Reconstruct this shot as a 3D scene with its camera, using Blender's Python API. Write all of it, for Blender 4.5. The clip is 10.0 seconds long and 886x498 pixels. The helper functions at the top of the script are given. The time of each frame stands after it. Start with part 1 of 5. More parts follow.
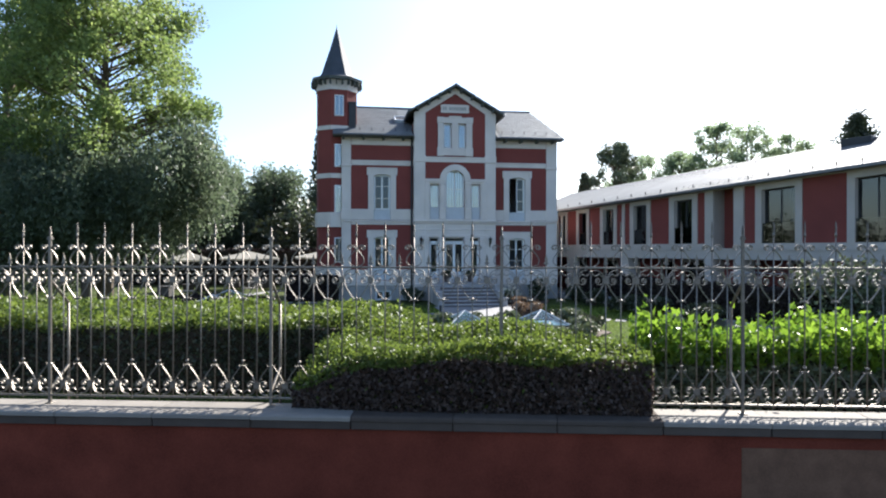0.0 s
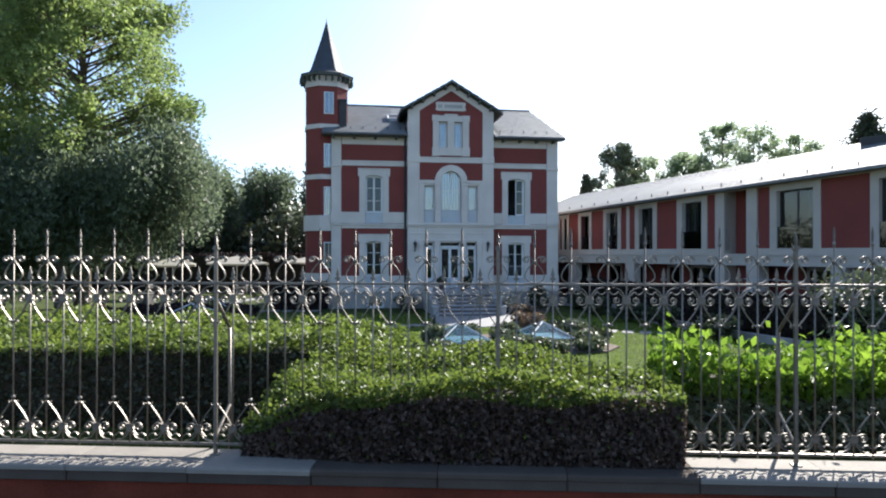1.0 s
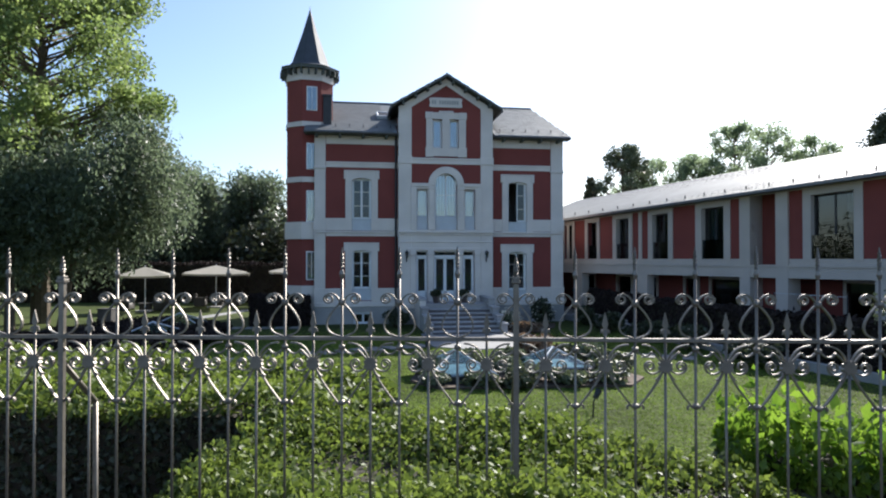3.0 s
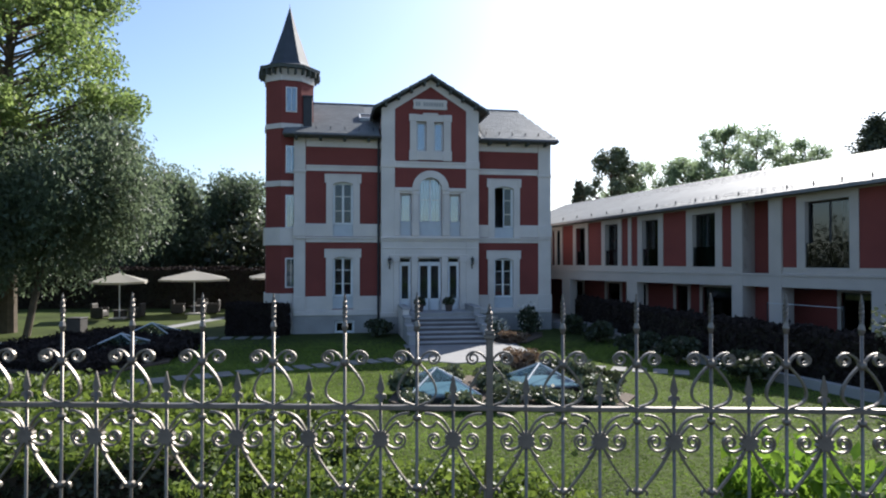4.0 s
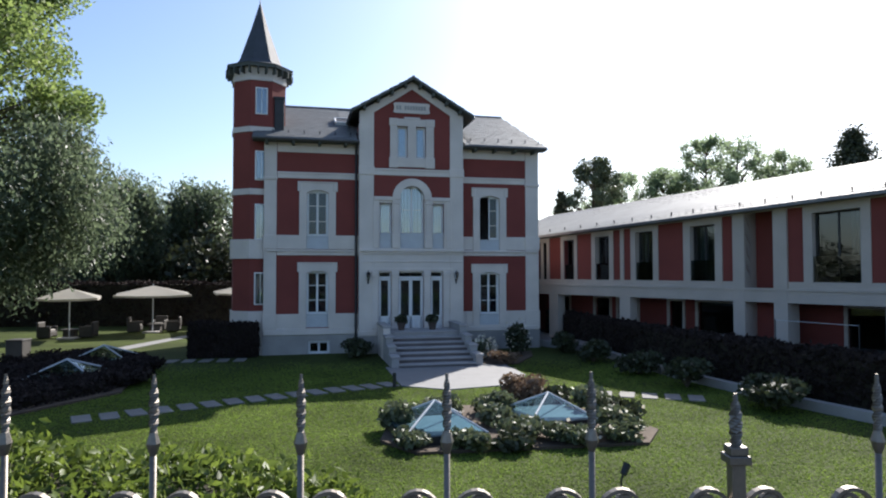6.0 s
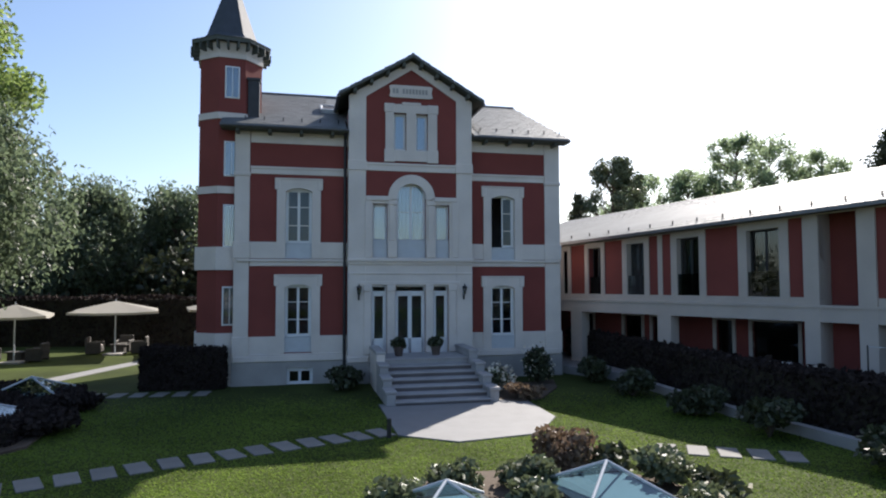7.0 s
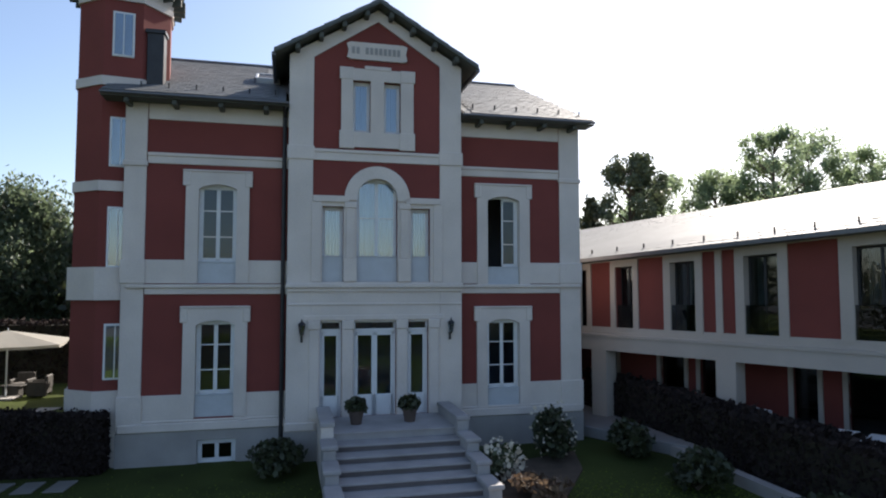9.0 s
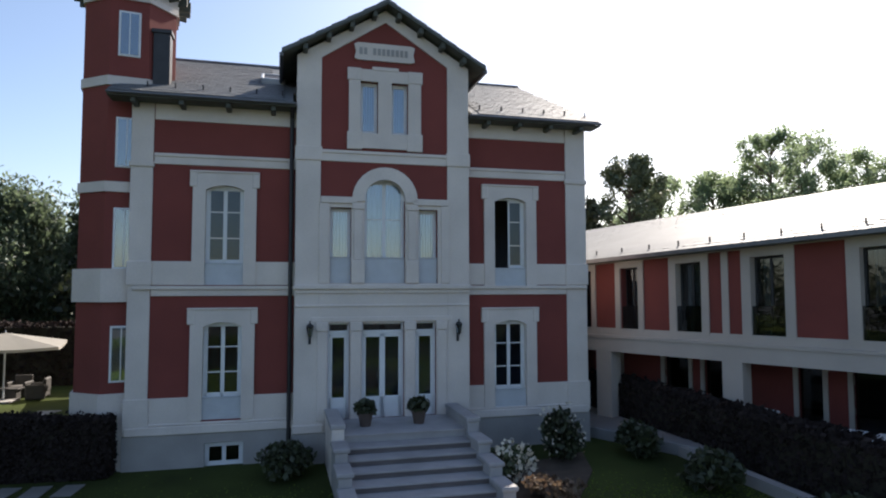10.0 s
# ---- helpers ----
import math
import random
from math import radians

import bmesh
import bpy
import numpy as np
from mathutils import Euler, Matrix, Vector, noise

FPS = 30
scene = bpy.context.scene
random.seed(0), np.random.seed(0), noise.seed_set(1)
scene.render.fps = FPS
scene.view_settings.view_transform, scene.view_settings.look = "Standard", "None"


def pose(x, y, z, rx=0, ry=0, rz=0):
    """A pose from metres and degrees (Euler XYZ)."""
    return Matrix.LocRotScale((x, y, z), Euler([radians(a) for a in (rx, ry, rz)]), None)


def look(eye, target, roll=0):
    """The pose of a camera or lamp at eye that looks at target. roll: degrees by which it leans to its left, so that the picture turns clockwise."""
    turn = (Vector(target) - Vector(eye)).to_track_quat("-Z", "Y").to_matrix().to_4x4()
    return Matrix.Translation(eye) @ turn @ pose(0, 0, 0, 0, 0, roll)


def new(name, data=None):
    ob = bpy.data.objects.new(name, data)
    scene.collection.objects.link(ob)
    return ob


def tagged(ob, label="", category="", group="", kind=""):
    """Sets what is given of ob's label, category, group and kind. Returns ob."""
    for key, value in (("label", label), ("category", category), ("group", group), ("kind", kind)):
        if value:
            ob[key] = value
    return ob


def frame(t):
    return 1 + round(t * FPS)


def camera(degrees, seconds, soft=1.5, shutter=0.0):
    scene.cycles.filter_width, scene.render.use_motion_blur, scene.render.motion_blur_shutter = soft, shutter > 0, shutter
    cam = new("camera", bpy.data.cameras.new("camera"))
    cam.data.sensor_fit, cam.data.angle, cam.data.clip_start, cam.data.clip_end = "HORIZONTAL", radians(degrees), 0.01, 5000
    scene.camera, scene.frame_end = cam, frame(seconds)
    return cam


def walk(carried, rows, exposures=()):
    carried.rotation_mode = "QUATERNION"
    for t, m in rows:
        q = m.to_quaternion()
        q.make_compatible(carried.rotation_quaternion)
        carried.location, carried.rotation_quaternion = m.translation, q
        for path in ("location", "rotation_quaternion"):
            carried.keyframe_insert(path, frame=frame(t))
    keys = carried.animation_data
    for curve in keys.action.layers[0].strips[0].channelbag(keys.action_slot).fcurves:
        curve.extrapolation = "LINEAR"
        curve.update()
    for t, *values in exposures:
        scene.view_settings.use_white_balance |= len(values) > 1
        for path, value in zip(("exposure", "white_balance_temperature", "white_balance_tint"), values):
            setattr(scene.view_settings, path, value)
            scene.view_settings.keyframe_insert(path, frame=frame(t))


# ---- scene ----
cam = camera(69.6, 10.0, soft=2.05)
METRES, EYE = 18.6, 2.7
ROWS = [
    (0.0, 0.0, 0.0, 0.0, -0.0, 0.01, -0.05),
    (0.5, 0.0049, 0.0441, 0.0024, -0.05, 0.13, -0.03),
    (1.0, 0.0099, 0.0914, 0.006, -0.1, 0.26, -0.04),
    (1.5, 0.0118, 0.1318, 0.0059, -0.09, 0.41, -0.02),
    (2.0, 0.0129, 0.1715, 0.008, -0.09, 0.56, 0.01),
    (2.5, 0.0116, 0.2103, 0.011, -0.21, 0.7, 0.02),
    (4.0, 0.0257, 0.2926, 0.0323, -1.45, 0.80, -0.02),
    (4.5, 0.0200, 0.3044, 0.0359, -2.44, 0.93, -0.04),
    (5.0, 0.0083, 0.3125, 0.0379, -3.43, 1.15, -0.06),
    (5.5, -0.0085, 0.3267, 0.0373, -4.19, 1.40, -0.00),
    (7.0, -0.0034, 0.6196, 0.0413, -4.65, 2.87, 0.12),
    (7.5, 0.0098, 0.7243, 0.0547, -4.77, 3.18, 0.07),
    (8.0, 0.0181, 0.8136, 0.0627, -5.12, 3.61, 0.08),
    (8.5, 0.0303, 0.8888, 0.0698, -5.27, 3.7, 0.08),
    (9.0, 0.0388, 0.9511, 0.077, -5.62, 3.47, 0.06),
    (9.5, 0.0307, 0.9507, 0.0778, -6.26, 3.48, 0.07),
    (10.0, 0.0165, 0.9551, 0.0773, -6.41, 3.57, 0.14),
]
walk(cam, [(t, pose(METRES * x, METRES * y, EYE + METRES * z, 90 + pitch, roll, yaw)) for t, x, y, z, yaw, pitch, roll in ROWS],
     [(0.0, 1.44, 6180, 11), (2.5, 1.20, 6180, 11), (4.0, 1.01, 6130, 11.5), (5.5, 0.97, 6150, 12), (7.0, 0.99, 6380, 13), (8.5, 1.01, 6600, 13), (10.0, 1.0, 6680, 14)])

# ---- world, sun, exposure ----
SUN_EL, SUN_AZ = radians(35.5), radians(33.5)
world = bpy.data.worlds.new("sky")
scene.world = world
world.use_nodes = True
wn = world.node_tree
sky = wn.nodes.new("ShaderNodeTexSky")
sky.sky_type, sky.sun_disc, sky.sun_elevation, sky.sun_rotation = "NISHITA", False, SUN_EL, SUN_AZ
sky.air_density, sky.dust_density, sky.ozone_density = 1.0, 1.25, 2.5
wn.nodes["Background"].inputs["Strength"].default_value = 0.098
wn.links.new(sky.outputs["Color"], wn.nodes["Background"].inputs["Color"])
sun = new("sun", bpy.data.lights.new("sun", "SUN"))
sun.data.energy, sun.data.angle, sun.data.color = 5.0, radians(0.5), (1.0, 0.94, 0.84)
sun.matrix_world = look((40 * math.sin(SUN_AZ), 40 * math.cos(SUN_AZ), 40 * math.tan(SUN_EL)), (0, 0, 0))


# ---- materials ----
def mat(name, color, rough=0.8, vary=0.25, scale=3.0, fine=40.0, bump=0.2, metal=0.0, translucent=0.0, per_object=0.0, spec=0.5, island=0.0, tint=None):
    """A surface of one base colour that varies at two scales, with fine relief."""
    m = bpy.data.materials.new(name)
    m.use_nodes = True
    nt = m.node_tree
    n, l = nt.nodes, nt.links
    p = n["Principled BSDF"]
    tc = n.new("ShaderNodeTexCoord")
    big, small = n.new("ShaderNodeTexNoise"), n.new("ShaderNodeTexNoise")
    big.inputs["Scale"].default_value, big.inputs["Detail"].default_value = scale, 5
    small.inputs["Scale"].default_value, small.inputs["Detail"].default_value = fine, 3
    l.new(tc.outputs["Object"], big.inputs["Vector"])
    l.new(tc.outputs["Object"], small.inputs["Vector"])
    add = n.new("ShaderNodeMath")
    add.operation = "MULTIPLY_ADD"
    l.new(small.outputs["Fac"], add.inputs[0])
    add.inputs[1].default_value = 0.5
    l.new(big.outputs["Fac"], add.inputs[2])
    last = add.outputs[0]
    for amount, source in ((per_object, "obj"), (island, "isl")):
        if amount:
            info = n.new("ShaderNodeObjectInfo" if source == "obj" else "ShaderNodeNewGeometry")
            more = n.new("ShaderNodeMath")
            more.operation = "MULTIPLY_ADD"
            l.new(info.outputs["Random" if source == "obj" else "Random Per Island"], more.inputs[0])
            more.inputs[1].default_value = amount
            l.new(last, more.inputs[2])
            last = more.outputs[0]
    ramp = n.new("ShaderNodeMapRange")
    ramp.inputs["From Min"].default_value, ramp.inputs["From Max"].default_value = 0.4, 1.1 + per_object + island
    l.new(last, ramp.inputs["Value"])
    mix = n.new("ShaderNodeMix")
    mix.data_type = "RGBA"
    dark = [c * (1 - vary) for c in color]
    light = tint if tint else [min(1, c * (1 + vary)) for c in color]
    mix.inputs["A"].default_value, mix.inputs["B"].default_value = (*dark, 1), (*light, 1)
    l.new(ramp.outputs["Result"], mix.inputs["Factor"])
    l.new(mix.outputs["Result"], p.inputs["Base Color"])
    p.inputs["Roughness"].default_value, p.inputs["Metallic"].default_value = rough, metal
    p.inputs["Specular IOR Level"].default_value = spec
    if bump:
        b = n.new("ShaderNodeBump")
        b.inputs["Strength"].default_value, b.inputs["Distance"].default_value = bump, 0.01
        l.new(add.outputs[0], b.inputs["Height"])
        l.new(b.outputs["Normal"], p.inputs["Normal"])
    if translucent:
        tr, mx = n.new("ShaderNodeBsdfTranslucent"), n.new("ShaderNodeMixShader")
        l.new(mix.outputs["Result"], tr.inputs["Color"])
        mx.inputs["Fac"].default_value = translucent
        l.new(p.outputs["BSDF"], mx.inputs[1])
        l.new(tr.outputs["BSDF"], mx.inputs[2])
        l.new(mx.outputs["Shader"], n["Material Output"].inputs["Surface"])
    return m


def glass(name, color=(0.75, 0.85, 0.9), gloss=1.45, thin=False):
    m = bpy.data.materials.new(name)
    m.use_nodes = True
    n, l = m.node_tree.nodes, m.node_tree.links
    n.remove(n["Principled BSDF"])
    clear, shine, fres, mx = n.new("ShaderNodeBsdfTransparent"), n.new("ShaderNodeBsdfGlossy"), n.new("ShaderNodeFresnel"), n.new("ShaderNodeMixShader")
    clear.inputs["Color"].default_value = (*color, 1)
    shine.inputs["Roughness"].default_value = 0.02
    fres.inputs["IOR"].default_value = gloss
    if thin:  # reflects alike on both sides
        facing, steep = n.new("ShaderNodeLayerWeight"), n.new("ShaderNodeMath")
        steep.operation, steep.inputs[1].default_value = "POWER", 2.3
        l.new(facing.outputs["Facing"], steep.inputs[0])
        l.new(steep.outputs[0], mx.inputs["Fac"])
    else:
        l.new(fres.outputs["Fac"], mx.inputs["Fac"])
    l.new(clear.outputs["BSDF"], mx.inputs[1])
    l.new(shine.outputs["BSDF"], mx.inputs[2])
    l.new(mx.outputs["Shader"], n["Material Output"].inputs["Surface"])
    return m


RED = mat("red_stucco", (0.20, 0.047, 0.038), 0.88, 0.22, 0.6, 45, 0.3)
WHITE = mat("white_render", (0.66, 0.595, 0.54), 0.85, 0.17, 0.8, 30, 0.25)
# White render made greyer: the wing's deep shade sits in this colour.
WING_SHADE_WHITE = mat("grey_white_render", (0.48, 0.423, 0.375), 0.8, 0.14, 0.9, 50, 0.12)
STONE = mat("grey_plinth_render", (0.34, 0.325, 0.31), 0.85, 0.2, 1.2, 40, 0.2)
GRANITE = mat("granite", (0.36, 0.345, 0.34), 0.75, 0.3, 2.0, 120, 0.25, per_object=0.3)
SLATE = mat("slate", (0.155, 0.166, 0.171), 0.66, 0.3, 1.5, 30, 0.3, spec=0.2, per_object=0.45, island=0.35)
ROOFWOOD = mat("dark_eaves_wood", (0.078, 0.085, 0.072), 0.7, 0.3, 4, 40, 0.2)
ZINC = mat("zinc", (0.16, 0.16, 0.165), 0.45, 0.2, 3, 30, 0.05, metal=0.7)
BLACKMETAL = mat("black_metal", (0.035, 0.035, 0.038), 0.5, 0.3, 3, 30, 0.05, metal=0.3)
PAINT = mat("white_joinery_paint", (0.72, 0.74, 0.75), 0.45, 0.06, 3, 30, 0.03)
PALE = mat("pale_grey_joinery", (0.5, 0.53, 0.56), 0.5, 0.1, 3, 30, 0.03)
# Bluish cast of the cloth stands in for sky reflected in the panes.
CURTAIN = mat("white_curtain", (0.80, 0.88, 0.93), 0.9, 0.08, 6, 60, 0.1, translucent=0.3)
ROOM = mat("dim_room_plaster", (0.26, 0.27, 0.29), 0.9, 0.1, 1, 20, 0)
GLASS = glass("window_glass", (0.72, 0.82, 0.90), 1.5)
DARKGLASS = glass("tinted_glass", (0.5, 0.54, 0.55), 1.75)
SKYGLASS = glass("skylight_glass", (0.62, 0.76, 0.80), thin=True)
SPIRE = mat("dark_spire_slate", (0.055, 0.064, 0.078), 0.65, 0.3, 2.5, 30, 0.3, spec=0.35)
SKYPANE = glass("coated_window_glass", (0.80, 0.92, 1.0), 2.5)
IRON = mat("galvanised_wrought_iron", (0.2, 0.178, 0.15), 0.46, 0.4, 9, 80, 0.15, metal=0.7, per_object=0.2)
COPING = mat("coping_stone", (0.225, 0.203, 0.173), 0.85, 0.3, 2.2, 70, 0.25, per_object=0.3)
# Stain plus the shade under the hedge and on the coping front, as colour.
STAIN_SHADE = mat("damp_stained_stone", (0.085, 0.068, 0.056), 0.9, 0.4, 2.2, 70, 0.25, per_object=0.3, spec=0.15)
SHADED_RISER = mat("granite_riser", (0.145, 0.125, 0.122), 0.8, 0.3, 2.0, 120, 0.25, per_object=0.2)
WALLRED = mat("weathered_red_wall_paint", (0.165, 0.040, 0.024), 0.9, 0.4, 1.6, 45, 0.3, spec=0.15)
PATCH = mat("bare_wall_render", (0.165, 0.092, 0.058), 0.9, 0.4, 3, 60, 0.3, spec=0.15)
LAWN = mat("mown_lawn", (0.0405, 0.051, 0.0179), 0.9, 0.45, 0.45, 60, 0.8, spec=0.1, tint=(0.0773, 0.101, 0.0251))
BLADE = mat("grass_blade", (0.133, 0.189, 0.0407), 0.8, 0.3, 0.45, 5, 0, translucent=0.5, island=0.15, spec=0.1, tint=(0.274, 0.386, 0.0691))
ASPHALT = mat("asphalt", (0.05, 0.05, 0.05), 0.9, 0.3, 1, 150, 0.4)
SOIL = mat("bed_soil", (0.09, 0.065, 0.045), 0.95, 0.4, 3, 60, 0.6)
PAVE = mat("pale_paving", (0.235, 0.232, 0.23), 0.8, 0.15, 2, 80, 0.2, per_object=0.2)
STEP = mat("weathered_step_stone", (0.192, 0.186, 0.171), 0.85, 0.25, 2, 60, 0.25, per_object=0.4)
BOX_LEAF = mat("privet_leaf", (0.0648, 0.113, 0.0227), 0.5, 0.4, 1.3, 20, 0, translucent=0.5, island=0.9, tint=(0.22, 0.283, 0.0486))
LAUREL_LEAF = mat("laurel_leaf", (0.0475, 0.135, 0.0127), 0.33, 0.3, 1.5, 20, 0, translucent=0.6, island=0.9, tint=(0.25, 0.375, 0.0405))
TREE_LEAF = mat("plane_tree_leaf", (0.0952, 0.181, 0.0571), 0.5, 0.35, 0.35, 5, 0, translucent=0.62, island=0.6, tint=(0.361, 0.438, 0.133))
WILLOW_LEAF = mat("willow_leaf", (0.0812, 0.117, 0.0684), 0.42, 0.35, 0.5, 5, 0, translucent=0.6, island=0.6, tint=(0.207, 0.26, 0.15))
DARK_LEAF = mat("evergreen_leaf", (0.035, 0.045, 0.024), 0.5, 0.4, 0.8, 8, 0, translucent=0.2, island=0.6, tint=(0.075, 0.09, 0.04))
SHRUB_LEAF = mat("grey_green_shrub_leaf", (0.075, 0.10, 0.05), 0.5, 0.4, 1.5, 12, 0, translucent=0.25, island=0.7, tint=(0.18, 0.21, 0.11))
HEDGE_CORE = mat("hedge_twigs", (0.03, 0.025, 0.015), 0.95, 0.4, 6, 40, 0.6)
# Brown dry twigs, darkened further for the shade on the hedge face.
SHADED_TWIG_LEAF = mat("dry_inner_leaf", (0.060, 0.036, 0.027), 0.6, 0.4, 2, 20, 0, translucent=0.2, island=0.8, tint=(0.125, 0.082, 0.060))
COPPER_LEAF = mat("copper_hedge_leaf", (0.028, 0.020, 0.019), 0.9, 0.4, 2, 20, 0, translucent=0.1, island=0.8, spec=0.12, tint=(0.055, 0.042, 0.038))
# Paler leaf for the far trees: haze and backlight as leaf colour.
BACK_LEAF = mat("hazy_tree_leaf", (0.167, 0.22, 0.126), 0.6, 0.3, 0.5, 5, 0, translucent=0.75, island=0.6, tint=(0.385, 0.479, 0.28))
BARK = mat("bark", (0.11, 0.085, 0.06), 0.95, 0.4, 4, 30, 0.8)
CANVAS = mat("ecru_canvas", (0.53, 0.498, 0.439), 0.85, 0.06, 2, 80, 0.1, translucent=0.5)
WICKER = mat("dark_wicker", (0.05, 0.045, 0.04), 0.7, 0.3, 5, 90, 0.4)
CUSHION = mat("pale_cushion", (0.3, 0.28, 0.26), 0.9, 0.1, 4, 60, 0.1)
TERRACOTTA = mat("terracotta", (0.09, 0.065, 0.055), 0.85, 0.25, 5, 60, 0.2)
FLOWER = mat("pale_blossom", (0.75, 0.68, 0.55), 0.7, 0.15, 5, 30, 0, translucent=0.3)
PLUM_LEAF = mat("russet_shrub_leaf", (0.14, 0.075, 0.05), 0.6, 0.4, 2, 12, 0, translucent=0.3, island=0.6, tint=(0.26, 0.19, 0.12))


# ---- building helpers ----
def obj(name, bm, material, parent=None, label=""):
    me = bpy.data.meshes.new(name)
    bm.to_mesh(me)
    bm.free()
    for m in material if isinstance(material, (list, tuple)) else [material]:
        me.materials.append(m)
    ob = new(name, me)
    ob.parent = parent
    return tagged(ob, label) if label else ob


def part(name, bm, material, parent, label=""):
    return obj(name, bm, material, parent, label)


def again(ob, m, parent=None):
    """Another object on the same mesh, at m under the same thing."""
    o = new(ob.name.split(".")[0], ob.data)
    o.parent = parent or ob.parent
    o.matrix_basis = m
    return o


def thing(name, m, label, category, group="", kind=""):
    ob = new(name)
    ob.empty_display_size = 0.3
    ob.matrix_world = m
    return tagged(ob, label, category, group, kind)


def box(bm, x0, x1, y0, y1, z0, z1, bevel=0.0):
    g = bmesh.ops.create_cube(bm, size=1, matrix=Matrix.LocRotScale(((x0 + x1) / 2, (y0 + y1) / 2, (z0 + z1) / 2), None, (abs(x1 - x0), abs(y1 - y0), abs(z1 - z0))))
    if bevel:
        bmesh.ops.bevel(bm, geom=list({e for v in g["verts"] for e in v.link_edges}), offset=bevel, segments=1, affect="EDGES")
    return bm


def boxes(*rows, bevel=0.0):
    bm = bmesh.new()
    for r in rows:
        box(bm, *r, bevel=bevel)
    return bm


def prism(bm, pts, y0, y1):
    """A polygon given in x, z, thickened from y0 to y1."""
    a = [bm.verts.new((x, y0, z)) for x, z in pts]
    b = [bm.verts.new((x, y1, z)) for x, z in pts]
    bm.faces.new(a)
    bm.faces.new(b[::-1])
    for i in range(len(pts)):
        j = (i + 1) % len(pts)
        bm.faces.new((a[j], a[i], b[i], b[j]))
    bmesh.ops.recalc_face_normals(bm, faces=bm.faces)
    return bm


def slab(bm, pts, z0, z1):
    """A polygon given in x, y, thickened from z0 to z1."""
    a = [bm.verts.new((x, y, z0)) for x, y in pts]
    b = [bm.verts.new((x, y, z1)) for x, y in pts]
    bm.faces.new(a[::-1])
    bm.faces.new(b)
    for i in range(len(pts)):
        j = (i + 1) % len(pts)
        bm.faces.new((a[i], a[j], b[j], b[i]))
    bmesh.ops.recalc_face_normals(bm, faces=bm.faces)
    return bm


def ring(bm, inner, outer, y0, y1):
    """An open band between two paths in x, z with as many points, thickened from y0 to y1."""
    n = len(inner)
    v = [[bm.verts.new((x, y, z)) for x, z in path] for path in (inner, outer) for y in (y0, y1)]
    for i in range(n - 1):
        for a, b in ((0, 2), (3, 1), (1, 0), (2, 3)):
            bm.faces.new((v[a][i], v[a][i + 1], v[b][i + 1], v[b][i]))
    for i in (0, n - 1):
        bm.faces.new((v[0][i], v[2][i], v[3][i], v[1][i]))
    bmesh.ops.recalc_face_normals(bm, faces=bm.faces)
    return bm


def arch_path(x0, x1, z0, z1, rise, n=10):
    """Up the left side, over a segmental arch of that rise below z1, down the right."""
    w = (x1 - x0) / 2
    r = (w * w + rise * rise) / (2 * rise)
    a = math.asin(min(1, w / r))
    if rise > w:
        a = math.pi - a
    top = [((x0 + x1) / 2 + r * math.sin(-a + 2 * a * i / n), z1 - r + r * math.cos(-a + 2 * a * i / n)) for i in range(n + 1)]
    return [(x0, z0)] + top + [(x1, z0)]


def walling(bm, x0, x1, z0, z1, holes, y0, y1):
    """A wall with rectangular openings right through it."""
    xs = sorted({x0, x1, *[h[0] for h in holes], *[h[1] for h in holes]})
    zs = sorted({z0, z1, *[h[2] for h in holes], *[h[3] for h in holes]})
    for i in range(len(xs) - 1):
        cx, run = (xs[i] + xs[i + 1]) / 2, None
        for j in range(len(zs) - 1):
            cz = (zs[j] + zs[j + 1]) / 2
            solid = not any(h[0] < cx < h[1] and h[2] < cz < h[3] for h in holes)
            if solid:
                run = (run[0] if run else zs[j], zs[j + 1])
            if run and (not solid or j == len(zs) - 2):
                box(bm, xs[i], xs[i + 1], y0, y1, *run)
                run = None
    bmesh.ops.remove_doubles(bm, verts=bm.verts, dist=0.0005)
    return bm


def sweep(bm, pts, half, depth, y=0.0, taper=1.0):
    """A flat bar along a path in x, z."""
    n, rings = len(pts), []
    for i, (x, z) in enumerate(pts):
        a, b = pts[max(i - 1, 0)], pts[min(i + 1, n - 1)]
        dx, dz = b[0] - a[0], b[1] - a[1]
        q = math.hypot(dx, dz) or 1
        w = half * (1 + (taper - 1) * i / (n - 1))
        nx, nz = -dz / q * w, dx / q * w
        rings.append([bm.verts.new((x + s * nx, y + t * depth, z + s * nz)) for s, t in ((1, -1), (1, 1), (-1, 1), (-1, -1))])
    for a, b in zip(rings, rings[1:]):
        for k in range(4):
            bm.faces.new((a[k], a[(k + 1) % 4], b[(k + 1) % 4], b[k]))
    bm.faces.new(rings[0])
    bm.faces.new(rings[-1][::-1])
    return bm


def tube(bm, p, q, r0, r1, n=8):
    """A tapered round bar from p to q."""
    p, q = Vector(p), Vector(q)
    d = q - p
    turn = d.to_track_quat("Z", "Y").to_matrix().to_4x4()
    bmesh.ops.create_cone(bm, cap_ends=True, segments=n, radius1=r0, radius2=r1, depth=d.length, matrix=Matrix.Translation((p + q) / 2) @ turn)
    return bm


def lathe(bm, profile, n=12, centre=(0, 0)):
    rings = [[bm.verts.new((centre[0] + r * math.cos(2 * math.pi * i / n), centre[1] + r * math.sin(2 * math.pi * i / n), z)) for i in range(n)] for r, z in profile]
    for a, b in zip(rings, rings[1:]):
        for i in range(n):
            bm.faces.new((a[i], a[(i + 1) % n], b[(i + 1) % n], b[i]))
    bm.faces.new(rings[0][::-1])
    bm.faces.new(rings[-1])
    return bm


